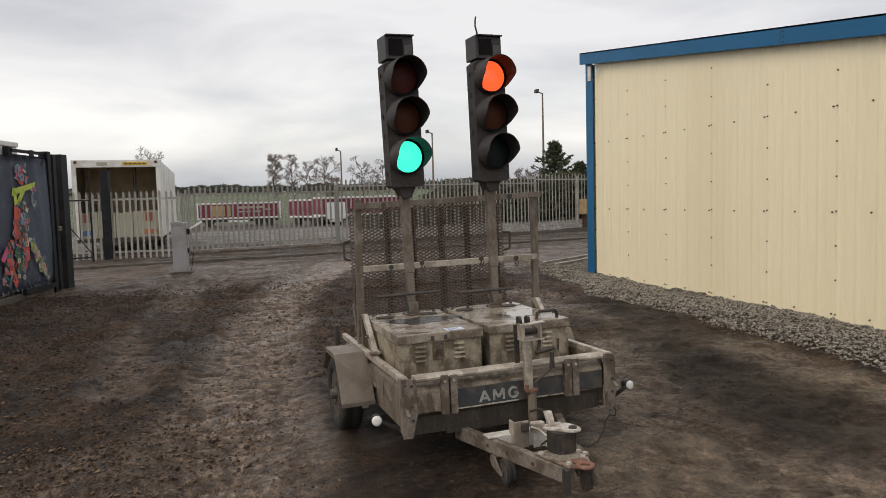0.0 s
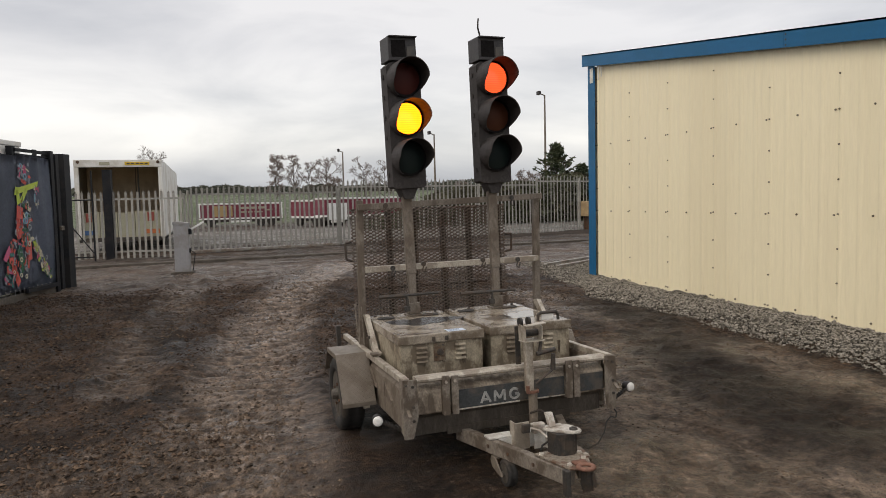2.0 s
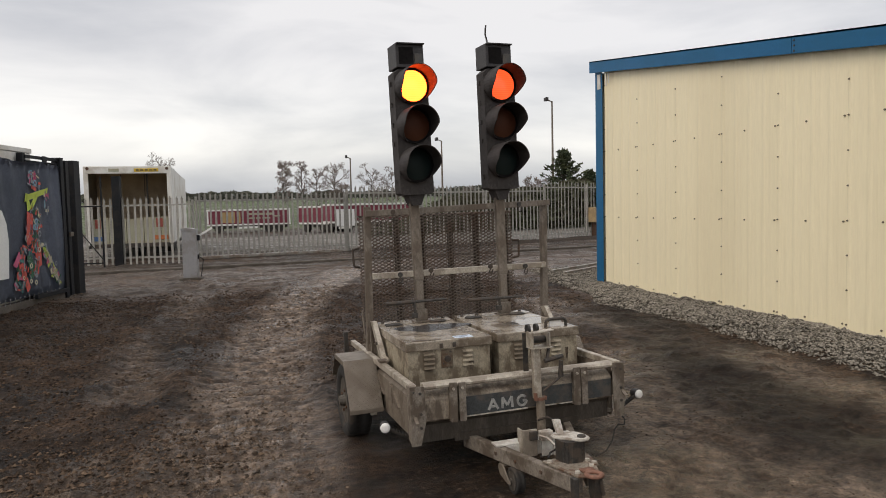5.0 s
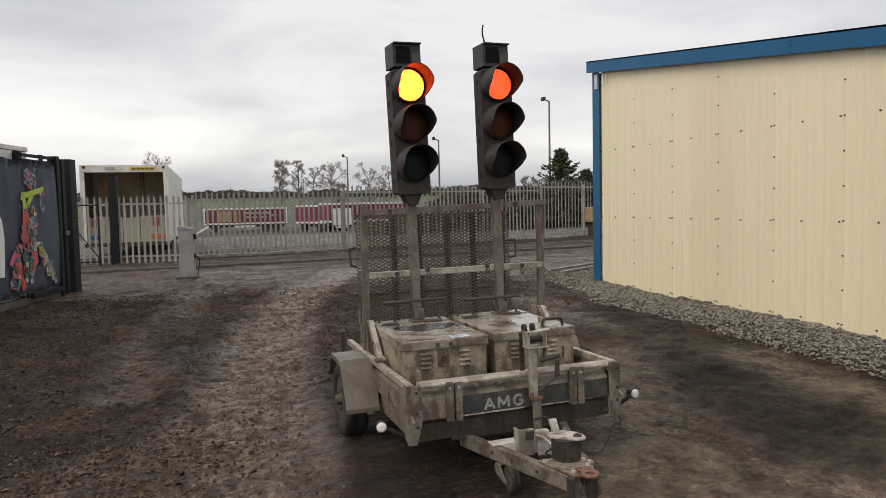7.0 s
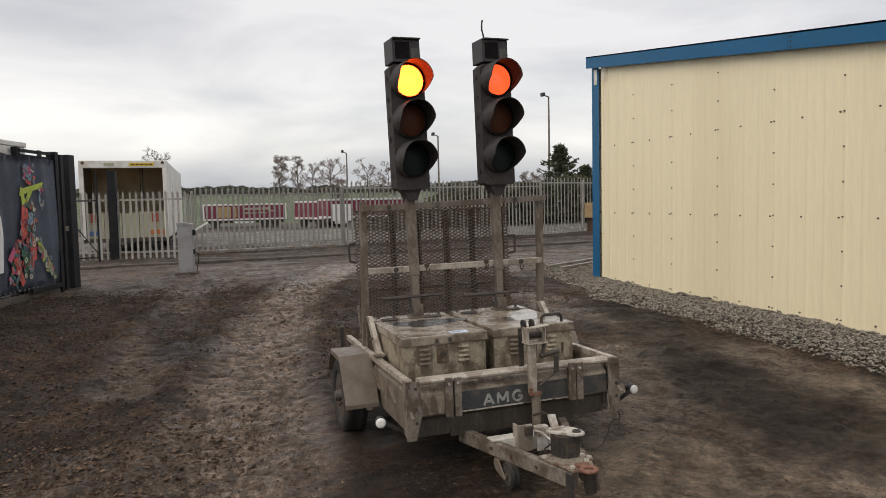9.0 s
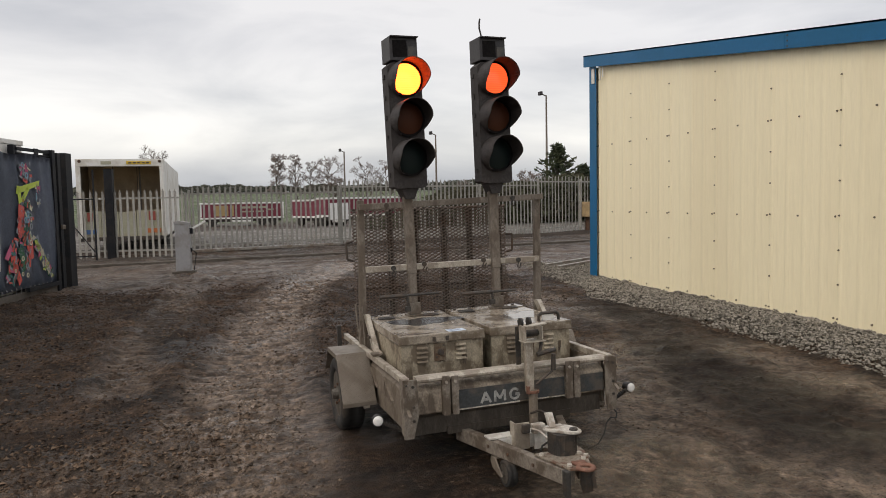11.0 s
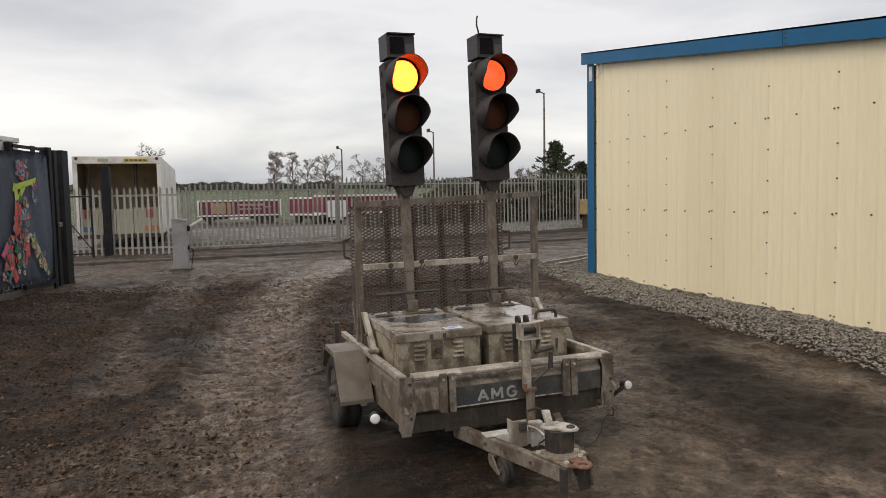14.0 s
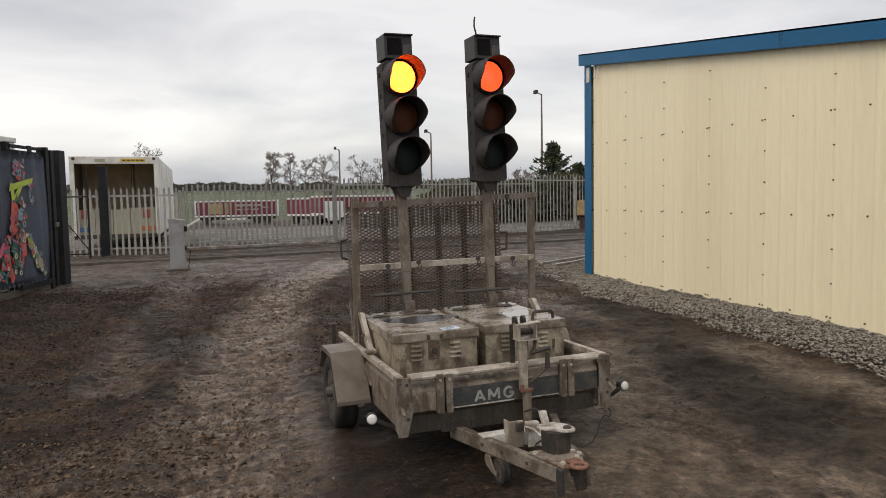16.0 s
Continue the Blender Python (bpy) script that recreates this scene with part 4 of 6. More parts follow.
    # folded mesh ramp at the back: expanded metal on both faces of a frame
    r = part("ramp_frame", ramp_bars(), mesh_bar, t, "dark rusty steel ramp frame")
    part("ramp_mesh", expanded(-0.552, 0.708, 0.30, 1.455, 0.79), mesh_metal, r, "rusty expanded metal mesh")
    return t


def tyre_shape(x, y, z, half, outer, hole):
    """A tyre about the x axis, with blocks cut into its tread."""
    bm = shape()
    d = outer - hole
    prof = [(-half * 0.8, hole), (-half, hole + 0.3 * d), (-half, outer - 0.3 * d), (-half * 0.86, outer - 0.08 * d), (-half * 0.35, outer), (-half * 0.28, outer - 0.06 * d), (half * 0.28, outer - 0.06 * d),
            (half * 0.35, outer), (half * 0.86, outer - 0.08 * d), (half, outer - 0.3 * d), (half, hole + 0.3 * d), (half * 0.8, hole)]
    n, rings = 72, []
    for i in range(n):
        a = 2 * math.pi * i / n
        cut = 0.05 * d * (i % 3 == 0)
        rings.append([bm.verts.new((x + p, y + (r - (cut if r > outer - 0.1 * d else 0)) * math.cos(a), z + (r - (cut if r > outer - 0.1 * d else 0)) * math.sin(a))) for p, r in prof])
    for i in range(n):
        a, b = rings[i], rings[(i + 1) % n]
        for k in range(len(prof)):
            m = (k + 1) % len(prof)
            bm.faces.new((a[k], a[m], b[m], b[k]))
    bmesh.ops.recalc_face_normals(bm, faces=bm.faces[:])
    return bm


def ramp_bars():
    bm = shape()
    for x in (-0.242, -0.039, 0.191, 0.404, 0.657):
        bar(bm, (x, 0.845, 0.30), (x, 0.845, 1.44), 0.044, 0.03, 0.003)
    for z in (0.31, 0.85, 1.448):
        bar(bm, (-0.545, 0.82, z), (0.70, 0.82, z - 0.01), 0.022, 0.02, 0.003)
    pipe(bm, [(0.70, 0.8, 1.21), (0.755, 0.79, 1.21), (0.750, 0.79, 1.08), (0.70, 0.8, 1.07)], 0.009)
    pipe(bm, [(-0.55, 0.8, 1.215), (-0.60, 0.79, 1.205), (-0.595, 0.79, 1.085), (-0.55, 0.8, 1.07)], 0.009)
    return bm


def expanded(x0, x1, z0, z1, y):
    """Expanded metal: flat strands that part and join in long lozenges, each strand tilted like a louvre."""
    bm = shape()
    px, pz, w, d = 0.050, 0.0126, 0.0060, 0.005
    rows, cols = int((z1 - z0) / pz), int((x1 - x0) / px)
    for r in range(rows):
        for c in range(cols * 2):
            x = x0 + c * px / 2
            up = (c + r) % 2
            za, zb = z0 + r * pz + (0 if up else pz), z0 + r * pz + (pz if up else 0)
            xs = (x, x + px * 0.11, x + px * 0.39, x + px * 0.5)
            zs = (za, za, zb, zb)
            vs = [[bm.verts.new((p, y + i * d, q + k * w)) for i, k in ((-1, -1), (1, -0.35), (1, 1), (-1, 0.35))] for p, q in zip(xs, zs)]
            for a, b in zip(vs, vs[1:]):
                for k in range(4):
                    bm.faces.new((a[k], a[(k + 1) % 4], b[(k + 1) % 4], b[k]))
    return bm


trailer = build_trailer()


box_rust = material("rust_stained_hasp", (0.15, 0.12, 0.085), 0.65, 0.2, 0.3, 9, 0.2, 60, (0.10, 0.055, 0.03), 0.8, 14)


def blot(cx, cy, rx, ry, z, seed, n=40, rough=0.35):
    """A thin patch with a ragged outline."""
    rnd = random.Random(seed)
    ph = [rnd.uniform(0, 6.28) for _ in range(6)]
    pts = []
    for i in range(n):
        a = 2 * math.pi * i / n
        k = 1 + rough * sum(math.sin((j + 2) * a + ph[j]) / (j + 2) for j in range(6))
        pts.append((cx + rx * k * math.cos(a), cy + ry * k * math.sin(a)))
    return prism(shape(), pts, 2, z, z + 0.0015)


def build_box(x0, x1, y0, y1, turn, label, vents, lock_at):
    cx, cy = (x0 + x1) / 2, (y0 + y1) / 2
    hx, hy = (x1 - x0) / 2, (y1 - y0) / 2
    t = thing("battery_box", label, "equipment box", T @ pose(cx, cy, 0.246, 0, 0, turn), "battery boxes on the trailer")
    h = 0.464
    part("body", box(shape(), -hx + 0.010, hx - 0.010, -hy + 0.012, hy - 0.012, 0, h - 0.04, 0.006), box_paint, t)
    part("lid", box(shape(), -hx, hx, -hy, hy, h - 0.055, h, 0.007), box_lid, t, "wet stained overlapping lid")
    for x in vents:
        for k in range(4):
            z = 0.395 - k * 0.027
            bm = shape()
            prism(bm, [(-hy + 0.013, z), (-hy + 0.004, z - 0.003), (-hy - 0.003, z - 0.012), (-hy - 0.003, z - 0.015), (-hy + 0.013, z - 0.015)], 0, x - 0.032, x + 0.032)
            part("louvre", bm, box_paint, t)
    x = lock_at
    lock = part("lock_plate", box(shape(), x - 0.036, x + 0.036, -hy + 0.006, -hy + 0.0125, 0.300, 0.405, 0.003), box_rust, t, "rust-stained hasp plate")
    bm = shape()
    rod(bm, (x + 0.004, -hy + 0.007, 0.352), (x + 0.004, -hy - 0.006, 0.352), 0.020, 0.017, 16)
    rod(bm, (x - 0.022, -hy + 0.007, 0.325), (x - 0.022, -hy + 0.002, 0.325), 0.006, 0.006, 8)
    rod(bm, (x + 0.022, -hy + 0.007, 0.392), (x + 0.022, -hy + 0.002, 0.392), 0.006, 0.006, 8)
    part("lock", bm, dark_steel, lock)
    for dx in (-0.035, 0.045):
        part("lid_catch", box(shape(), x + dx - 0.010, x + dx + 0.010, -hy - 0.005, -hy, 0.418, 0.446, 0.003), dark_steel, t)
    for x in (-hx + 0.10, hx - 0.12):
        bm = shape()
        box(bm, x - 0.055, x + 0.055, hy - 0.200, hy - 0.172, h, h + 0.010, 0.004)
        rod(bm, (x - 0.055, hy - 0.168, h + 0.008), (x + 0.055, hy - 0.168, h + 0.008), 0.007, 0.007, 8)
        part("lid_hinge", bm, dark_steel, t)
    part("hinge_strip", box(shape(), -hx + 0.004, hx - 0.004, hy - 0.165, hy - 0.004, h + 0.001, h + 0.005, 0.0), box_lid, t)
    for x in (-hx + 0.05, -hx * 0.4, hx * 0.35, hx - 0.05):
        part("lid_bolt", rod(shape(), (x, hy - 0.07, h + 0.005), (x, hy - 0.07, h + 0.015), 0.012, 0.010, 8), dark_steel, t)
    return t


box_a = build_box(-0.580, -0.052, -0.560, 0.325, -1.0, "grimy cream steel battery box with a wet dark-stained lid", (-0.127, 0.110), -0.018)
box_b = build_box(-0.008, 0.538, -0.545, 0.325, -1.0, "grimy cream steel battery box with a carrying handle on its lid", (-0.132, 0.114), -0.02)
stain_mat = material("dark_wet_rubber_mat", (0.030, 0.031, 0.035), 0.22, 0.0, 0.4, 6, 0.05, 50, (0.08, 0.07, 0.058), 0.35, 9, 0.12)
rust_stain = material("brown_rust_stain", (0.065, 0.042, 0.026), 0.55, 0.0, 0.4, 8, 0.1, 50, (0.16, 0.13, 0.095), 0.6, 16)
part("lid_patch", blot(0.03, 0.05, 0.20, 0.155, 0.4640, 4), stain_mat, box_a, "dark wet worn patch on the lid")
part("lid_stain", blot(-0.155, -0.16, 0.055, 0.025, 0.4640, 8, 24), rust_stain, box_a, "dark grime stain")
part("lid_stain", blot(-0.14, -0.405, 0.085, 0.022, 0.4640, 9, 24), rust_stain, box_a, "dark grime stain")
part("label", box(shape(), 0.045, 0.155, -0.425, -0.350, 0.4642, 0.4656), label_paper, box_a, "pale blue stuck-on label")
for k, z in enumerate((-0.408, -0.388, -0.368)):
    part("label_line", box(shape(), 0.055, 0.130 if k else 0.105, z - 0.004, z + 0.004, 0.4657, 0.4662), label_ink, box_a)
part("lid_stain", blot(-0.085, -0.13, 0.085, 0.085, 0.4640, 14, 30), rust_stain, box_b, "brown damp stain on the lid")
part("lid_puddle", blot(0.10, -0.10, 0.16, 0.14, 0.4640, 21, 40), puddle_mat, box_b, "bright puddle of rainwater on the lid")
# streaks of rust running down under a louvre
for ob, x, z, w, hgt in ((box_a, 0.135, 0.292, 0.030, 0.060), (box_a, -0.006, 0.330, 0.045, 0.085), (box_b, 0.19, 0.30, 0.02, 0.08)):
    bm = shape()
    y = -0.4425 + 0.0108 if ob is box_a else -0.435 + 0.0108
    prism(bm, [(x - w / 2, z + hgt / 2), (x + w / 2, z + hgt / 2), (x + w * 0.42, z), (x + w * 0.1, z - hgt / 2), (x - w * 0.05, z - hgt * 0.2), (x - w * 0.25, z - hgt * 0.45), (x - w * 0.45, z - hgt * 0.1)], 1, y - 0.0005, y + 0.0012)
    part("rust_streak", bm, rust_stain, ob)
bm = shape()
pipe(bm, [(0.075, -0.375, 0.462), (0.078, -0.375, 0.500), (0.095, -0.375, 0.512), (0.195, -0.375, 0.512), (0.212, -0.375, 0.500), (0.215, -0.375, 0.462)], 0.010, 8)
handle = part("carry_handle", bm, case_black, box_b, "black carrying handle")
part("handle_plate", box(shape(), 0.105, 0.185, -0.372, -0.364, 0.466, 0.503, 0.003), white_plastic, handle, "white plate behind the handle")


# ---- signals ----
def tube_visor():
    """A signal cowl: a thin open-bottomed tunnel, cut back towards its lower edges."""
    bm = shape()
    n, r0, r1 = 34, 0.122, 0.1175
    rows = []
    for i in range(n + 1):
        a = radians(-62 + 304 * i / n)
        s = math.sin(a)
        ln = 0.165 if s > 0.05 else 0.165 - 0.135 * min(1, (0.05 - s) / 0.85)
        ring = []
        for r, d in ((r0, 0.0), (r0, ln * 0.55), (r0 * 0.985, ln), (r1 * 0.985, ln), (r1, ln * 0.55), (r1, 0.0)):
            ring.append(bm.verts.new((r * math.cos(a), -d, r * s)))
        rows.append(ring)
    for a, b in zip(rows, rows[1:]):
        for k in range(5):
            bm.faces.new((a[k], a[k + 1], b[k + 1], b[k]))
    bm.faces.new(rows[0])
    bm.faces.new(rows[-1][::-1])
    bmesh.ops.recalc_face_normals(bm, faces=bm.faces[:])
    return bm


def lens_disc(lit, dead):
    """A lens unit with a lit face and a dark face, turned about its upright axis."""
    bm = shape()
    n = 36
    for side, mat in ((-1, 0), (1, 1)):
        rings = []
        for r, d in ((0.107, 0.002), (0.085, 0.012), (0.055, 0.020), (0.025, 0.024)):
            rings.append([bm.verts.new((r * math.cos(2 * math.pi * i / n), side * d, r * math.sin(2 * math.pi * i / n))) for i in range(n)])
        fs = []
        for a, b in zip(rings, rings[1:]):
            for i in range(n):
                fs.append(bm.faces.new((a[i], a[(i + 1) % n], b[(i + 1) % n], b[i])))
        fs.append(bm.faces.new(rings[-1]))
        for f in fs:
            f.material_index = mat
    bmesh.ops.recalc_face_normals(bm, faces=bm.faces[:])
    me = bpy.data.meshes.new("signal_lens")
    bm.to_mesh(me)
    bm.free()
    me.materials.append(lit)
    me.materials.append(dead)
    me.polygons.foreach_set("use_smooth", [True] * len(me.polygons))
    return me


def build_signal(x, label, glows, aerial, lean, clamp, lift=0.0):
    t = thing("traffic_signal", label, "traffic light", T @ pose(x, 0.20, 0.70, 0, lean, 0), "portable traffic signals")
    bm = shape()
    box(bm, -0.033, 0.033, -0.022, 0.022, 0.30, 0.91, 0.005)
    box(bm, -0.026, 0.026, -0.018, 0.018, 0.008, 0.30, 0.004)
    part("pole", bm, frame_mat, t, "square galvanised steel pole")
    bm = shape()
    box(bm, -0.055, 0.055, -0.05, 0.05, 0.012, 0.024, 0.003)
    box(bm, -0.040, 0.040, -0.032, 0.032, 0.024, 0.10, 0.005)
    part("foot", bm, frame_mat, t)
    bm = shape()
    z, a, b = clamp
    rod(bm, (a, -0.05, z + 0.003), (-0.06, -0.05, z), 0.013, 0.013, 8)
    rod(bm, (-0.06, -0.05, z), (b, -0.05, z - 0.003), 0.009, 0.009, 8)
    rod(bm, (-0.055, -0.05, z), (-0.05, -0.05, 0.06), 0.010, 0.010, 8)
    box(bm, -0.075, -0.038, -0.062, -0.03, 0.05, 0.085, 0.004)
    part("clamp_bar", bm, dark_steel, t, "dark steel clamp bar")
    head = pose(0.004, 0.0, 0.008 + lift, 0, 0, 5.0)

    def put(ob):
        ob.matrix_basis = head
        return ob
    bm = shape()
    prism(bm, [(-0.075, 0.90), (0.075, 0.90), (0.03, 0.80), (-0.03, 0.80)], 1, -0.05, 0.05)
    put(part("bracket", bm, black_plastic, t))
    bm = shape()
    w = 0.119
    prism(bm, [(-w, 0.885), (-w + 0.02, 0.872), (w - 0.02, 0.872), (w, 0.885), (w, 1.675), (w - 0.03, 1.70), (-w + 0.03, 1.70), (-w, 1.675)], 1, -0.075, 0.035)
    for k in range(3):
        rod(bm, (0, -0.086, 1.07 + 0.26 * k), (0, -0.074, 1.07 + 0.26 * k), 0.1225, 0.1225, 32)
    for k in (0.95, 1.2, 1.33, 1.46, 1.6):
        box(bm, -w - 0.008, -w, -0.02, 0.0, k, k + 0.03, 0.003)
    put(part("housing", bm, black_plastic, t, "weathered black plastic signal housing"))
    bm = shape()
    box(bm, -0.098, 0.098, -0.085, 0.075, 1.712, 1.872, 0.005)
    box(bm, -0.07, 0.07, -0.05, 0.06, 1.69, 1.714)
    put(part("detector", bm, grey_black, t, "square black detector case"))
    bm = shape()
    box(bm, 0.030, 0.088, -0.092, -0.084, 1.728, 1.805, 0.003)
    put(part("detector_window", bm, dark_panel, t))
    put(part("detector_recess", box(shape(), -0.078, 0.022, -0.0875, -0.084, 1.735, 1.845), lens_black, t))
    bm = shape()
    box(bm, -0.098, 0.098, -0.110, -0.084, 1.862, 1.871, 0.002)
    put(part("detector_hood", bm, grey_black, t))
    if aerial:
        bm = shape()
        pipe(bm, [(-0.035, 0.0, 1.862), (-0.042, 0.0, 1.91), (-0.052, 0.0, 1.95), (-0.050, 0.0, 1.99), (-0.044, 0.0, 2.015)], 0.006)
        put(part("aerial", bm, black_plastic, t))
    bm = tube_visor()
    first = put(part("visor", bm, black_plastic, t, "black tunnel visor"))
    first.matrix_basis = head @ pose(0, -0.08, 1.07)
    for z in (1.33, 1.59):
        v = new("visor", first.data)
        v.parent, v.matrix_basis = t, head @ pose(0, -0.08, z)
        tagged(v, "black tunnel visor")
    bezel = shape()
    inner, outer, n = [], [], 32
    for d in (-0.0985, -0.0945):
        inner.append([bezel.verts.new((0.1035 * math.cos(2 * math.pi * i / n), d, 0.1035 * math.sin(2 * math.pi * i / n))) for i in range(n)])
        outer.append([bezel.verts.new((0.1195 * math.cos(2 * math.pi * i / n), d if d < -0.096 else -0.080, 0.1195 * math.sin(2 * math.pi * i / n))) for i in range(n)])
    for i in range(n):
        j = (i + 1) % n
        for a, b in ((inner[0], outer[0]), (outer[0], outer[1]), (inner[0], inner[1]), (inner[1], outer[1])):
            bezel.faces.new((a[i], a[j], b[j], b[i]))
    bmesh.ops.recalc_face_normals(bezel, faces=bezel.faces[:])
    ring = part("lens_ring", bezel, lens_black, t)
    for k, z in enumerate((1.07, 1.33, 1.59)):
        o = ring if k == 0 else new("lens_ring", ring.data)
        o.parent, o.matrix_basis = t, head @ pose(0, 0, z)
    lenses = {}
    for z, name, (lit, dead) in ((1.59, "red", glows[0]), (1.33, "amber", glows[1]), (1.07, "green", glows[2])):
        ob = new("lens", lens_disc(lit, dead))
        ob.parent = t
        tagged(ob, name + " signal lens")
        lenses[name] = (ob, head @ pose(0, -0.092, z))
        ob.matrix_basis = lenses[name][1]
    return t, lenses


signal_a, lenses_a = build_signal(-0.266, "black three-lens traffic light changing from green to red", ((signal_red, dead_red), (signal_amber, dead_amber), (signal_green, dead_green)), False, -1.0, (0.160, -0.250, 0.168))
signal_b, lenses_b = build_signal(0.353, "black three-lens traffic light with a short aerial, showing red", ((signal_red_soft, dead_red), (signal_amber, dead_amber), (signal_green, dead_green)), True, -0.4, (0.137, -0.290, 0.123), 0.018)


# ---- the cream shed ----
WX = 6.39


def roof_at(y):
    return 3.905 - 0.1315 * (11.28 - y)


def build_shed():
    t = thing("shed", "cream profiled steel shed with blue roof edging and corner trim", "building")
    # sheets one metre wide, four trapezoid ribs to the metre, tops cut to the roof's slope
    edges = [10.972 - k for k in range(13)]
    for y1 in edges:
        bm = shape()
        prof = [(0.0, 0.0)]
        for k in range(4):
            a = 0.25 * k
            prof += [(a + 0.018, 0.009), (a + 0.045, 0.009), (a + 0.070, 0.0), (a + 0.118, 0.0), (a + 0.124, 0.0015), (a + 0.136, 0.0015), (a + 0.142, 0.0), (a + 0.238, 0.0)]
        prof.append((1.012, 0.0))
        front, top = [], []
        for s, d in prof:
            y = y1 - s + 0.05
            lo, hi = bm.verts.new((WX - d, y, 0.035)), bm.verts.new((WX - d, y, roof_at(y) - 0.04))
            bl, bh = bm.verts.new((WX + 0.03, y, 0.035)), bm.verts.new((WX + 0.03, y, roof_at(y) - 0.04))
            front.append((lo, hi, bl, bh))
        for a, b in zip(front, front[1:]):
            for q in ((a[0], a[1], b[1], b[0]), (a[2], b[2], b[3], a[3]), (a[0], b[0], b[2], a[2]), (a[1], a[3], b[3], b[1])):
                bm.faces.new(q)
        bmesh.ops.recalc_face_normals(bm, faces=bm.faces[:])
        part("cladding_sheet", bm, wall_cream, t)
    # bolts: three rails, and stitches down each lap
    bm = shape()
    for y1 in edges:
        for s in (-0.06, 0.42):
            for z in (0.122, 1.225, 2.35):
                rod(bm, (WX - 0.001, y1 + 0.028 - s, z), (WX - 0.014, y1 + 0.028 - s, z), 0.012, 0.009, 8)
        z = 0.12
        while z < roof_at(y1) - 0.3:
            rod(bm, (WX - 0.012, y1 + 0.078 - 0.05, z), (WX - 0.025, y1 + 0.078 - 0.05, z), 0.011, 0.008, 8)
            z += 0.372
    tagged(part("bolts", bm, bolt_metal, t), kind="stuff")
    for a, b in ((11.34, 6.70), (6.694, 2.0), (1.994, -2.2)):
        bm = shape()
        for x0, x1, dz0, dz1 in ((WX - 0.11, WX - 0.085, -0.178, 0.02), (WX - 0.11, WX + 0.4, 0.0, 0.02)):
            vs = [bm.verts.new((x, y, roof_at(y) + d)) for y in (a, b) for d in (dz0, dz1) for x in (x0, x1)]
            for q in ((0, 1, 3, 2), (4, 6, 7, 5), (0, 2, 6, 4), (1, 5, 7, 3), (0, 4, 5, 1), (2, 3, 7, 6)):
                bm.faces.new([vs[i] for i in q])
        bmesh.ops.recalc_face_normals(bm, faces=bm.faces[:])
        part("fascia", bm, blue_trim, t, "blue coated steel fascia")
    for d in (0.03, 0.09, 0.15):
        part("fascia_rivet", rod(shape(), (WX - 0.109, 6.66, roof_at(6.66) - d), (WX - 0.116, 6.66, roof_at(6.66) - d), 0.013, 0.011, 6), dark_steel, t)
    bm = shape()
    prism(bm, [(WX - 0.04, 11.02), (WX - 0.046, 11.02), (WX - 0.046, 11.25), (WX + 0.25, 11.25), (WX + 0.25, 11.244), (WX - 0.04, 11.244)], 2, 0.03, roof_at(11.2) - 0.17)
    part("corner_trim", bm, blue_trim, t, "blue steel corner flashing")
    # offcuts of white foam strip hanging at the corner
    for a, b, z in ((11.06, 11.16, 3.42), (10.86, 10.89, 3.44), (10.78, 10.80, 3.48)):
        part("foam_strip", box(shape(), WX - 0.06, WX - 0.047, a, b, z, 3.67, 0.004), cabin_white, t, "torn white foam strip")
    # the other walls and the roof
    bm = shape()
    box(bm, WX + 0.04, 16.0, 11.15, 11.242, 0.03, 3.7)
    part("back_wall", bm, wall_cream, t)
    bm = shape()
    box(bm, WX + 0.04, 16.0, -1.95, -1.86, 0.03, 2.1)
    part("front_wall", bm, wall_cream, t)
    bm = shape()
    vs = [bm.verts.new((x, y, roof_at(y) + d)) for d in (-0.03, -0.005) for y in (11.33, -2.2) for x in (WX - 0.08, 16.0)]
    for q in ((0, 1, 3, 2), (4, 6, 7, 5), (0, 4, 5, 1), (1, 5, 7, 3), (3, 7, 6, 2), (2, 6, 4, 0)):
        bm.faces.new([vs[i] for i in q])
    bmesh.ops.recalc_face_normals(bm, faces=bm.faces[:])
    part("roof", bm, galv, t)


build_shed()



# ---- fences, gate, hoarding, yard furniture ----
def paling_mesh(height):
    """A pressed steel paling: a shallow fold, split into a three-point tip."""
    bm = shape()
    w, d = 0.031, 0.014
    outline = [(-w, 0.0), (-w, height - 0.10), (-w * 1.15, height - 0.075), (-w * 0.45, height - 0.055), (0, height), (w * 0.45, height - 0.055), (w * 1.15, height - 0.075), (w, height - 0.10), (w, 0.0)]
    fr = [bm.verts.new((x, -d * (1 - abs(x) / w) - 0.004, z)) for x, z in outline]
    bk = [bm.verts.new((x, -d * (1 - abs(x) / w) + 0.002, z)) for x, z in outline]
    bm.faces.new(fr)
    bm.faces.new(bk[::-1])
    for i in range(len(outline)):
        j = (i + 1) % len(outline)
        bm.faces.new((fr[i], bk[i], bk[j], fr[j]))
    bmesh.ops.recalc_face_normals(bm, faces=bm.faces[:])
    me = bpy.data.meshes.new("paling")
    bm.to_mesh(me)
    bm.free()
    me.materials.append(fence_steel)
    return me


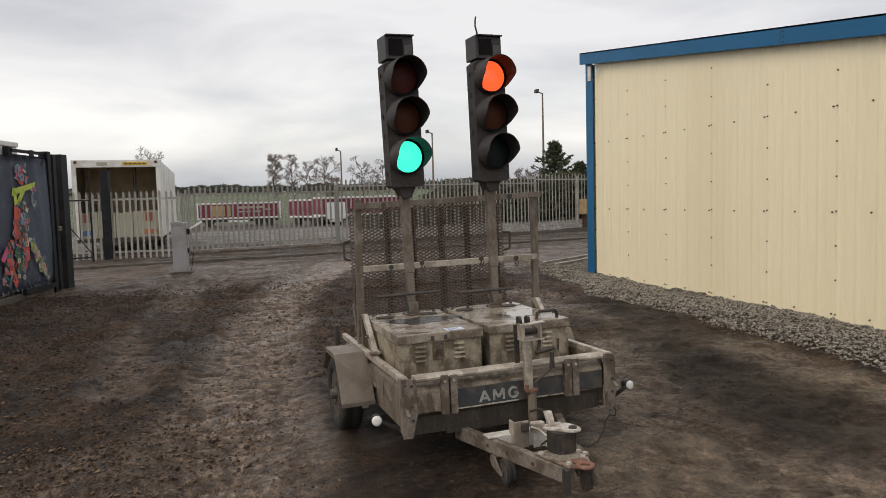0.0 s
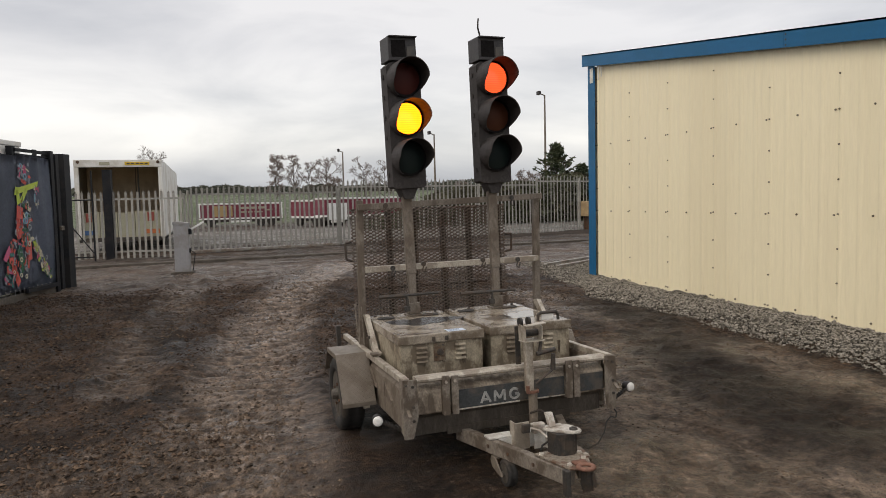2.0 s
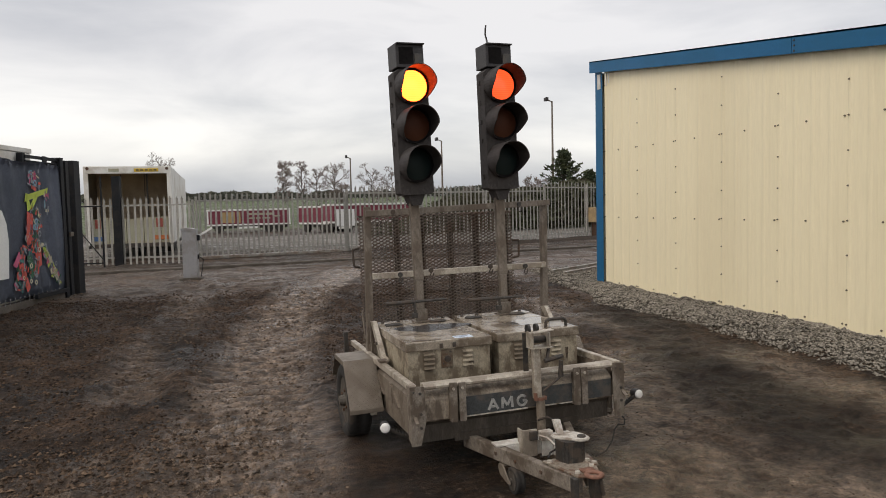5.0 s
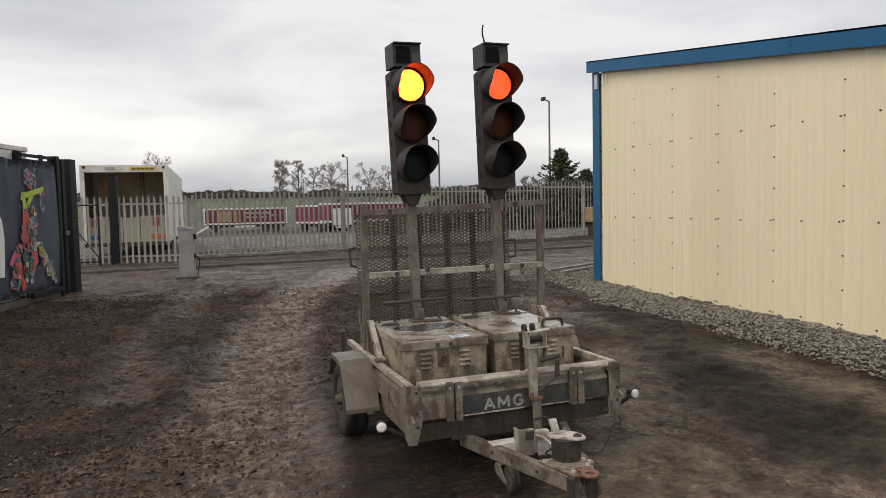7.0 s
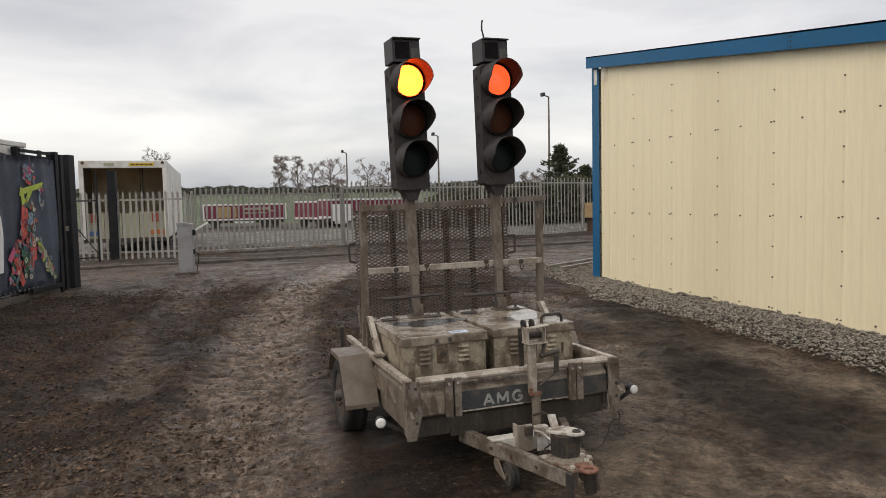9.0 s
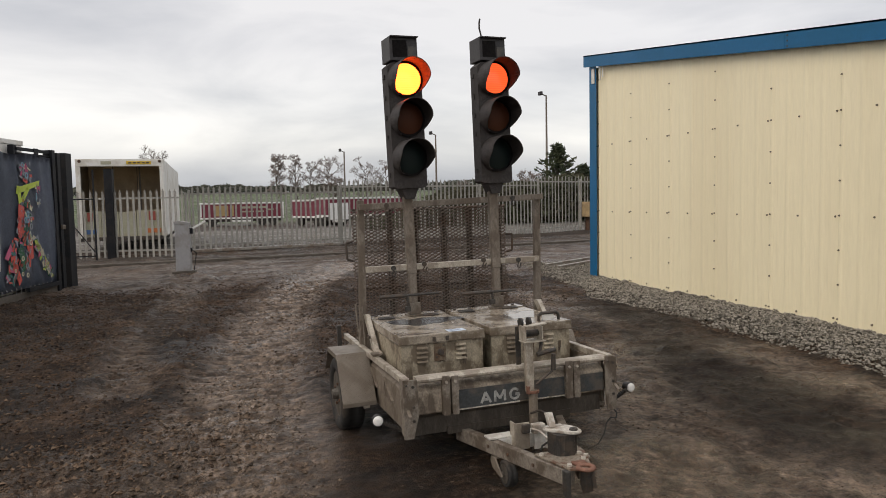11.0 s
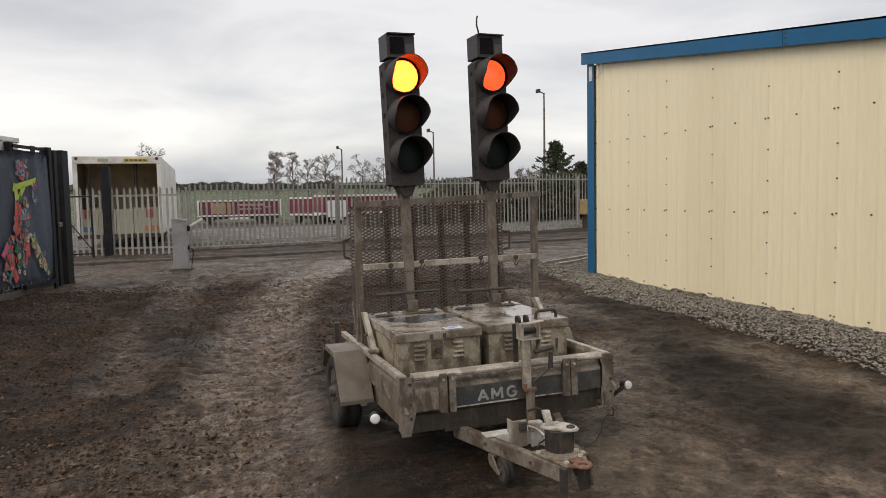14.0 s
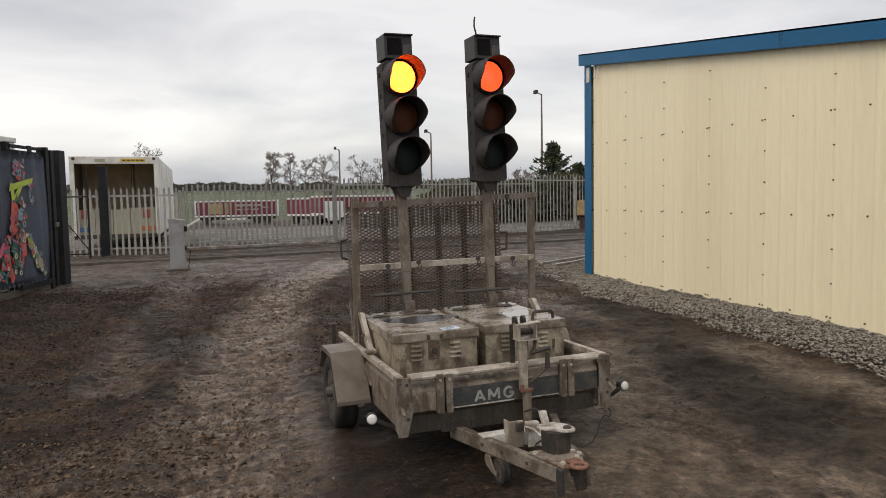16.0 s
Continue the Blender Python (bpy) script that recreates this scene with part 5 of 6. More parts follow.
def build_fence(name, label, category, a, b, height, pitch=0.158, z0=0.03, bay=2.75):
    a, b = Vector((*a, 0)), Vector((*b, 0))
    ln, turn = (b - a).length, math.degrees(math.atan2(b.y - a.y, b.x - a.x))
    zg = min(float(terrain(np.array([p.x]), np.array([p.y]))[0]) for p in (a, b))
    t = thing(name, label, category, pose(a.x, a.y, zg, 0, 0, turn), "palisade fencing")
    me = paling_mesh(height - z0)
    n = int(ln / pitch)
    for k in range(n):
        ob = new("paling", me)
        ob.parent = t
        ob.matrix_basis = pose((k + 0.5) * ln / n, -0.03, z0 + random.uniform(-0.012, 0.012), 0, random.uniform(-0.5, 0.5), random.uniform(-3, 3))
    for z in (0.22, height - 0.25):
        bm = shape()
        box(bm, 0, ln, -0.026, 0.02, z - 0.025, z + 0.025, 0.003)
        part("rail", bm, fence_steel, t)
    m = max(1, round(ln / bay))
    for k in range(m + 1):
        part("post", box(shape(), k * ln / m - 0.03, k * ln / m + 0.03, 0.022, 0.10, -0.08, height - 0.12, 0.004), fence_steel, t)
    return t


build_fence("palisade_fence", "short galvanised steel palisade fence beside the gate", "fence", (-3.75, 22.12), (-0.70, 21.45), 1.93)
gate = build_fence("palisade_gate", "closed sliding palisade gate of galvanised steel", "gate", (-0.62, 22.92), (4.1, 23.92), 2.02, bay=6.0)
part("ground_rail", box(shape(), -0.2, 4.8, -0.06, 0.06, 0.0, 0.09, 0.01), rail_steel, gate)
build_fence("palisade_fence", "long galvanised palisade fence along the yard's far side", "fence", (4.15, 23.93), (12.4, 26.0), 2.2, 0.172)
build_fence("palisade_fence", "galvanised palisade fence running on behind the shed", "fence", (12.4, 26.0), (20.0, 29.6), 2.34, 0.22)

t = thing("gate_post", "thick square black steel gate post in the fence", "post", pose(-2.68, 21.86, 0, 0, 0, -12))
part("post", box(shape(), -0.11, 0.11, -0.08, 0.08, -0.05, 2.48, 0.008), black_paint, t)
part("cap", box(shape(), -0.118, 0.118, -0.088, 0.088, 2.48, 2.495, 0.004), black_paint, t)

t = thing("pedestrian_gate", "narrow black steel gate leaning with a diagonal brace", "gate", pose(-3.60, 21.2, 0, 0, 0, -5))
for x in (0.0, 0.62):
    part("upright", box(shape(), x - 0.02, x + 0.02, -0.02, 0.02, 0.0, 2.2 if x == 0 else 2.45, 0.003), black_paint, t)
for z in (0.12, 1.65):
    part("crossbar", box(shape(), 0.02, 0.60, -0.015, 0.015, z, z + 0.035, 0.003), black_paint, t)
part("brace", bar(shape(), (0.0, -0.03, 1.1), (0.60, -0.03, 0.25), 0.05, 0.02), black_paint, t)

t = thing("gate_cabinet", "grey steel gate-control cabinet on a concrete plinth", "control cabinet", pose(-0.60, 16.25, 0, 0, 0, -6))
part("plinth", box(shape(), -0.23, 0.23, -0.16, 0.16, -0.06, 0.07, 0.01), earth_board, t)
part("body", box(shape(), -0.15, 0.15, -0.12, 0.12, 0.07, 1.07, 0.008), cabinet_grey, t)
bm = shape()
prism(bm, [(-0.16, 1.07), (0.16, 1.07), (0.16, 1.10), (-0.05, 1.135), (-0.16, 1.125)], 1, -0.13, 0.13)
part("cap", bm, cabinet_grey, t)
part("lock_case", box(shape(), 0.15, 0.21, -0.10, -0.02, 0.86, 0.98, 0.005), black_paint, t)
part("socket", box(shape(), 0.15, 0.18, -0.08, -0.02, 0.46, 0.56, 0.005), black_paint, t)
part("arm", bar(shape(), (0.17, -0.03, 0.95), (0.46, 0.02, 1.12), 0.05, 0.04), banner_white, t, "short white barrier arm")
bm = shape()
pipe(bm, [(0.17, -0.03, 0.52), (0.26, -0.03, 0.45), (0.24, -0.03, 0.30), (0.20, 0, 0.08)], 0.009)
part("cable", bm, black_paint, t)

# hoarding: navy printed banner on black posts
HA = Vector((-3.13, 12.72, 0))
HD = Vector((0.51, 1.93, 0)).normalized()
HTURN = math.degrees(math.atan2(HD.y, HD.x))
hoard = thing("hoarding", "navy banner with a colourful abstract print laced to black posts", "hoarding", pose(HA.x, HA.y, 0, 0, 0, HTURN))


def banner_sheet():
    bm = shape()
    n, m = 90, 14
    grid = []
    for i in range(n + 1):
        u = -4.5 + 6.12 * i / n
        col = []
        for k in range(m + 1):
            v = k / m
            top = 2.36 - 0.02 * math.sin(u * 5)
            sag = 0.018 * math.sin(u * 7 + 2 * v) * math.sin(math.pi * v) + 0.012 * math.sin(u * 17 + v * 5)
            col.append(bm.verts.new((u, -0.055 + sag, 0.16 + (top - 0.16) * v)))
        grid.append(col)
    for a, b in zip(grid, grid[1:]):
        for k in range(m):
            bm.faces.new((a[k], b[k], b[k + 1], a[k + 1]))
    bmesh.ops.solidify(bm, geom=bm.faces[:], thickness=0.006)
    return bm


part("banner", banner_sheet(), navy_banner, hoard, "navy printed banner sheet", True)
for u in (-4.4, -2.6, -0.9, 0.52):
    part("post", box(shape(), u - 0.05, u + 0.05, -0.02, 0.08, -0.05, 2.50, 0.006), black_paint, hoard)
for u in (1.66, 1.84):
    part("post", box(shape(), u - 0.055, u + 0.055, -0.08, 0.08, -0.05, 2.49 if u < 1.7 else 2.45, 0.006), black_paint, hoard)
part("slam_post", box(shape(), 2.10, 2.34, -0.08, 0.08, -0.05, 2.47, 0.01), black_paint, hoard)
part("top_rail", box(shape(), 0.53, 1.61, -0.04, 0.01, 2.42, 2.47, 0.004), black_paint, hoard)
part("mid_rail", box(shape(), 0.53, 1.61, -0.03, 0.01, 2.36, 2.385, 0.004), black_paint, hoard)
part("bottom_rail", box(shape(), 0.53, 1.61, -0.12, -0.06, 0.10, 0.17, 0.004), black_paint, hoard)
part("tie_plate", box(shape(), 1.05, 1.2, -0.05, -0.041, 2.28, 2.48, 0.004), black_paint, hoard)
part("lock_plate", box(shape(), 1.79, 1.9, -0.12, -0.081, 1.08, 1.16, 0.006), galv, hoard)
bm = shape()
for k in range(42):
    u = -4.4 + 0.14 * k
    rod(bm, (u, -0.075, 0.185), (u, -0.066, 0.185), 0.013, 0.013, 8)
    rod(bm, (u, -0.07, 0.185), (u + 0.03, -0.05, 0.10), 0.004, 0.004, 5)
tagged(part("lacing", bm, cabinet_grey, hoard), kind="stuff")
part("kerb_board", box(shape(), -4.5, 1.6, -0.05, 0.06, -0.05, 0.11, 0.01), earth_board, hoard)
inks = [paint(n, c) for n, c in (("coral_print", (0.55, 0.09, 0.07)), ("lime_print", (0.42, 0.52, 0.07)), ("pink_print", (0.50, 0.10, 0.19)), ("teal_print", (0.05, 0.17, 0.16)), ("grey_print", (0.25, 0.27, 0.30)), ("cream_print", (0.55, 0.50, 0.36)), ("green_print", (0.03, 0.11, 0.06)), ("sky_print", (0.18, 0.33, 0.42)))]


def print_patch(u, z, ln, w, lean, ink, taper=0.7):
    bm = shape()
    c, s = math.cos(radians(lean)), math.sin(radians(lean))
    pts = [(-w / 2, -ln / 2), (w / 2 * taper, -ln / 2 * 0.85), (w / 2, ln / 2 * 0.8), (-w / 2 * taper, ln / 2)]
    prism(bm, [(u + x * c + y * s, z - x * s + y * c) for x, y in pts], 1, -0.098, -0.094)
    part("print_patch", bm, inks[ink], hoard)


# the abstract figure of slanting coloured shards: a trunk that parts into two legs
rnd = random.Random(12)
def limb(a, b, wa, wb, count, seed_ink):
    """Fill a slanting limb of the figure with small overlapping shards and rings."""
    for k in range(count):
        f = rnd.random()
        u, z = a[0] + (b[0] - a[0]) * f, a[1] + (b[1] - a[1]) * f
        w = wa + (wb - wa) * f
        u += rnd.uniform(-0.5, 0.5) * w
        lean = math.degrees(math.atan2(b[0] - a[0], b[1] - a[1])) + rnd.choice((-70, -25, 0, 0, 20, 80))
        print_patch(u, z, rnd.uniform(0.05, 0.17), rnd.uniform(0.022, 0.06), lean, rnd.choice(seed_ink), rnd.uniform(0.5, 1.0))


# head, bright shoulder bar and triangle, chest, two legs that part
limb((0.62, 2.24), (0.62, 1.92), 0.36, 0.42, 26, (4, 4, 2, 5, 4, 0))
limb((0.60, 1.62), (0.52, 1.10), 0.44, 0.46, 44, (0, 2, 4, 6, 5, 4))
limb((0.42, 1.12), (0.10, 0.30), 0.42, 0.44, 60, (0, 0, 2, 6, 3, 4))
limb((0.62, 1.10), (0.56, 0.55), 0.24, 0.16, 26, (0, 6, 3, 4))
limb((0.78, 1.02), (1.34, 0.27), 0.20, 0.22, 48, (5, 1, 4, 6, 5, 2))
limb((1.02, 1.88), (0.98, 1.45), 0.14, 0.12, 14, (4, 2, 7, 5))
for u, z, ln, w, lean, ink in ((0.70, 1.825, 0.10, 0.80, -11, 1), (0.42, 1.70, 0.30, 0.10, -8, 1), (0.60, 1.70, 0.34, 0.09, 42, 1), (0.44, 1.36, 0.36, 0.19, 5, 0), (0.40, 1.10, 0.20, 0.18, -8, 0), (0.68, 0.80, 0.36, 0.15, -2, 0),
                               (0.02, 0.78, 0.28, 0.11, 40, 2), (0.16, 0.62, 0.24, 0.12, -30, 0), (0.24, 0.42, 0.34, 0.13, -28, 0), (0.42, 0.66, 0.40, 0.16, -18, 6), (0.90, 0.86, 0.22, 0.10, -32, 1), (1.20, 0.46, 0.26, 0.12, -28, 5)):
    print_patch(u, z, ln, w, lean, ink, 0.85)
for k in range(16):
    # pale rings among the shards
    u, z = rnd.choice(((0.62, 2.1), (0.58, 1.45), (0.62, 1.2), (0.64, 0.95), (0.3, 0.6), (1.1, 0.62), (0.5, 0.5)))
    u, z, r = u + rnd.uniform(-0.14, 0.14), z + rnd.uniform(-0.12, 0.12), rnd.uniform(0.03, 0.055)
    bm = shape()
    for i in range(12):
        a, b = 2 * math.pi * i / 12, 2 * math.pi * (i + 1) / 12
        prism(bm, [(u + r * math.cos(a), z + r * math.sin(a)), (u + r * math.cos(b), z + r * math.sin(b)), (u + 0.55 * r * math.cos(b), z + 0.55 * r * math.sin(b)), (u + 0.55 * r * math.cos(a), z + 0.55 * r * math.sin(a))], 1, -0.102, -0.0985)
    part("print_ring", bm, inks[rnd.choice((4, 5, 7))], hoard)
bm = shape()
prism(bm, [(-0.80, 0.52), (-0.25, 0.52), (-0.20, 1.10), (-0.235, 1.36), (-0.34, 1.56), (-0.80, 1.68)], 1, -0.098, -0.094)
part("print_panel", bm, banner_white, hoard, "large white printed letter shape")

# pale wall behind the hoarding
t = thing("site_cabin", "pale grey flat-sided site cabin behind the hoarding", "cabin", pose(HA.x, HA.y, 0, 0, 0, HTURN))
part("wall", box(shape(), -6.0, 1.0, 0.12, 2.4, 0.0, 2.52, 0.02), cabin_white, t)
part("roof_edge", box(shape(), -6.05, 1.02, 0.105, 2.45, 2.522, 2.60, 0.01), cabin_white, t)

bulkhead_mat = material("brown_ply_bulkhead", (0.33, 0.25, 0.165), 0.7, 0.0, 0.2, 4, 0.1, 40, (0.10, 0.075, 0.05), 0.3, 1.5)
skylight = bpy.data.materials.new("translucent_roof_sheet")
skylight.use_nodes = True
_n = skylight.node_tree
_t, _m = _n.nodes.new("ShaderNodeBsdfTranslucent"), _n.nodes.new("ShaderNodeMixShader")
_t.inputs["Color"].default_value = (0.55, 0.50, 0.38, 1)
_n.nodes["Principled BSDF"].inputs["Base Color"].default_value = (0.5, 0.47, 0.38, 1)
_m.inputs[0].default_value = 0.5
_n.links.new(_n.nodes["Principled BSDF"].outputs[0], _m.inputs[1])
_n.links.new(_t.outputs[0], _m.inputs[2])
_n.links.new(_m.outputs[0], _n.nodes["Material Output"].inputs["Surface"])
# open white box body beyond the gate
t = thing("box_body", "open white lorry box body half full of cream boards", "lorry body", pose(-2.66, 24.5, 0, 0, 0, 0))
W2, H2, D2 = 1.27, 2.93, 10.5
part("header", box(shape(), -W2, W2, 0, 0.10, 2.70, H2, 0.015), cabin_white, t)
for s in (-1, 1):
    part("door_frame", box(shape(), min(s * W2, s * (W2 - 0.13)), max(s * W2, s * (W2 - 0.13)), 0, 0.10, 0.42, 2.70, 0.01), cabin_white, t)
    part("side", box(shape(), min(s * W2, s * (W2 - 0.04)), max(s * W2, s * (W2 - 0.04)), 0.10, D2, 0.42, H2 - 0.02, 0.0), cabin_white, t)
    part("marker_light", rod(shape(), (s * 1.15, -0.02, 2.86), (s * 1.15, 0.0, 2.86), 0.045, 0.05, 10), rust, t)
part("roof", box(shape(), -W2 + 0.04, W2 - 0.04, 0.10, D2, H2 - 0.06, H2 - 0.02), skylight, t, "translucent roof sheet")
part("back_panel", box(shape(), -W2 + 0.04, W2 - 0.04, 2.0, 2.05, 0.5, H2 - 0.06), bulkhead_mat, t, "brown ply bulkhead")
part("deck", box(shape(), -W2, W2, 0.0, D2, 0.38, 0.50, 0.01), dark_steel, t)
for s in (-1, 1):
    part("lining", box(shape(), min(s * 1.20, s * 1.225), max(s * 1.20, s * 1.225), 0.12, D2 - 0.06, 0.5, H2 - 0.07), cabin_inside, t)
part("lining_bar", box(shape(), 0.42, 0.47, 1.2, 1.25, 0.5, H2 - 0.06), dark_steel, t)
for x in (-0.45, 0.30):
    part("bulkhead_seam", box(shape(), x - 0.012, x + 0.012, 1.988, 1.999, 0.5, H2 - 0.07), dark_steel, t)
for k, x in enumerate((-0.5, 0.5)):
    part("leg", box(shape(), x - 0.1, x + 0.1, 0.3, 0.5, 0.0, 0.38), dark_steel, t)
for x in (-0.9, 0.9):
    part("wheel", rod(shape(), (x - 0.13, 4.6, 0.30), (x + 0.13, 4.6, 0.30), 0.32, 0.32, 20), rubber, t)
part("sign", box(shape(), 0.18, 0.90, -0.012, -0.002, 2.76, 2.86, 0.002), paint("yellow_sign", (0.62, 0.42, 0.03)), t, "yellow warning sign")
for k in range(5):
    part("sign_mark", box(shape(), 0.24 + 0.13 * k, 0.33 + 0.13 * k, -0.016, -0.0125, 2.79, 2.83), dark_steel, t)
part("patch", box(shape(), -0.55, -0.25, -0.008, -0.002, 2.76, 2.86), cream_board, t)
for k in range(9):
    ob = tagged(thing("board_stack", "cream boards stacked upright inside the lorry body", "boards", pose(-2.66 - 1.02 + k * 0.255, 24.78, 0.502, 0, 0, random.uniform(-2, 2)), "boards in the lorry body"), "")
    part("board", box(shape(), -0.122, 0.122, -0.08, 0.08, 0, 0.80 + random.uniform(-0.03, 0.03), 0.006), cream_board, ob)
for x, c, w in ((-0.95, "red_marking", 0.16), (0.85, "red_marking", 0.2), (-0.92, "blue_marking", 0.34), (0.9, "orange_marking", 0.4)):
    z = 1.0 if c == "red_marking" else 0.60
    s = thing("sticker", "small faded coloured sticker on cream boards", "sticker", pose(-2.66 + x, 24.685, z))
    part("sheet", box(shape(), -w / 2, w / 2, -0.004, 0.004, 0, 0.28 if c == "red_marking" else 0.14), paint(c, {"red": (0.30, 0.07, 0.05), "blue": (0.08, 0.16, 0.34), "oran": (0.50, 0.15, 0.05)}[c[:4].replace("red_", "red")] if c[:3] != "red" else (0.30, 0.07, 0.05)), s)

# steel lengths and a timber crate by the far end of the shed
for a, b in (((6.75, 13.85), (9.6, 15.7)), ((6.80, 13.35), (9.6, 15.25))):
    zt = 0.04
    t = thing("steel_length", "long rusty steel length lying on the ground", "steel bar", None, "steel lengths on the ground")
    part("bar", bar(shape(), (*a, zt), (*b, zt), 0.07, 0.06, 0.006), rail_steel, t)
t = thing("timber_crate", "small yellow timber crate on a post by the fence", "crate", pose(15.3, 27.2, 0, 0, 0, 20))
part("stand", box(shape(), -0.12, 0.12, -0.12, 0.12, -0.1, 0.62, 0.01), rust, t)
part("crate", box(shape(), -0.30, 0.30, -0.25, 0.25, 0.62, 1.25, 0.02), timber, t)
t = thing("kerb", "low dark kerb between the yard and the tarmac lane", "kerb", pose(4, 19.9, 0, 0, 0, 6.8), kind="structure")
part("kerb_stone", box(shape(), -9, 20, -0.08, 0.08, -0.05, 0.07, 0.02), earth_board, t)
t = thing("verge_bank", "low bank of dark earth along the far fence", "bank", pose(2.2, 23.3, 0, 0, 0, 13), kind="structure")
bm = shape()
xs = np.linspace(0, 19, 100)
rows = []
for off, h in ((-1.3, -0.05), (-0.7, 0.03), (0.0, 0.08), (0.7, 0.05), (1.4, -0.05)):
    rows.append([bm.verts.new((x, off + 0.12 * noise.noise((x, off, 1)), (h + 0.05) * min(1, x / 3) * (1 + 0.5 * noise.noise((x * 0.8, off, 5))) - 0.05)) for x in xs])
for a, b in zip(rows, rows[1:]):
    for i in range(len(xs) - 1):
        bm.faces.new((a[i], a[i + 1], b[i + 1], b[i]))
earth_mat = material("dark_bank_earth", (0.028, 0.020, 0.015), 0.9, 0.0, 0.5, 4, 0.6, 20, (0.05, 0.038, 0.028), 0.6, 2, spec=0.15)
part("earth", bm, earth_mat, t, "", True)


# ---- vehicles beyond the fence ----
def build_lorry(label, m, ln, cab):
    """A low red trailer body with white edges, its front to -x."""
    t = thing("lorry", label, "lorry", m, "red lorries beyond the fence")
    h0, h1, w = 0.95, 2.50, 2.5
    part("body", box(shape(), 0, ln, 0, w, h0, h1, 0.03), lorry_red, t)
    for z in (h0 - 0.12, h1):
        bm = shape()
        box(bm, -0.06, ln + 0.06, -0.06, w + 0.06, z, z + (0.17 if z > 1 else 0.18), 0.03)
        part("edge_rail", bm, banner_white, t, "white edge rail")
    for x in (0.0, ln - 0.1):
        part("end_post", box(shape(), x - 0.03, x + 0.13, -0.05, w + 0.05, h0 + 0.12, h1, 0.02), banner_white if not cab else lorry_red, t)
    part("chassis", box(shape(), 0.4, ln - 0.2, 0.5, w - 0.5, 0.5, h0 - 0.12), dark_steel, t)
    for x in ((1.2, ln - 2.4, ln - 1.2) if not cab else (1.4, ln - 3, ln - 1.8)):
        for y in (0.15, w - 0.15):
            part("wheel", rod(shape(), (x, y - 0.15, 0.48), (x, y + 0.15, 0.48), 0.48, 0.48, 22), rubber, t)
    return t


l1 = build_lorry("long dark red lorry trailer with white edge rails", pose(-1.2, 85, -1.15, 0, 0, -3), 9.1, False)
for a, b, z0, z1, c in ((1.4, 2.0, 1.15, 2.35, "amber"), (2.15, 3.0, 1.15, 2.35, "amber"), (3.2, 3.6, 1.15, 2.35, "amber")):
    part("panel", box(shape(), a, b, -0.03, -0.012, z0, z1), paint("ochre_panel", (0.36, 0.25, 0.11)), l1, "ochre side panel")
for k, (a, b, z) in enumerate(((4.4, 4.9, 1.98), (5.0, 5.4, 1.98), (5.6, 6.3, 1.98), (6.4, 7.2, 1.98), (4.5, 5.2, 1.55), (5.3, 5.8, 1.55), (6.0, 6.9, 1.55), (7.3, 8.0, 1.75))):
    part("marking", box(shape(), a, b, -0.03, -0.012, z, z + (0.24 if k < 4 else 0.16)), cream_board, l1)
part("side_guard", box(shape(), 3.4, 5.6, -0.04, 0.0, 0.48, 0.70, 0.01), banner_white, l1)
l2 = build_lorry("dark red lorry with a white cab front", pose(10.35, 68, -0.85, 0, 0, 14), 9.0, True)
part("cab_front", box(shape(), 0.25, 2.2, -0.10, -0.012, 0.55, 2.15, 0.05), banner_white, l2, "white front panel")
part("grille", box(shape(), 0.5, 1.9, -0.12, -0.102, 0.30, 0.52, 0.01), cabin_white, l2)
build_lorry("dark red lorry trailer parked beside another", pose(7.9, 75.5, -1.0, 0, 0, -62), 7.2, True)


# ---- poles, trees, hedges ----
def build_pole(label, x, y, top, arm):
    z = float(terrain(np.array([x]), np.array([y]))[0])
    t = thing("floodlight_pole", label, "floodlight", pose(x, y, z - 0.1), "floodlight poles")
    part("pole", rod(shape(), (0, 0, 0), (0, 0, top - z), 0.13, 0.07, 10), galv, t)
    part("arm", bar(shape(), (0, 0, top - z - 0.05), (arm, 0, top - z + 0.10), 0.10, 0.08), galv, t)
    part("lamp_head", box(shape(), min(arm, arm * 1.6), max(arm, arm * 1.6), -0.25, 0.25, top - z, top - z + 0.32, 0.04), grey_black, t)


build_pole("tall thin grey floodlight pole behind the fence", 29.4, 60, 10.8, -0.45)
build_pole("thin grey floodlight pole by the lorries", 14.3, 80, 7.05, -0.35)
build_pole("thin grey floodlight pole among the far trees", 21.9, 70, 8.1, -0.40)


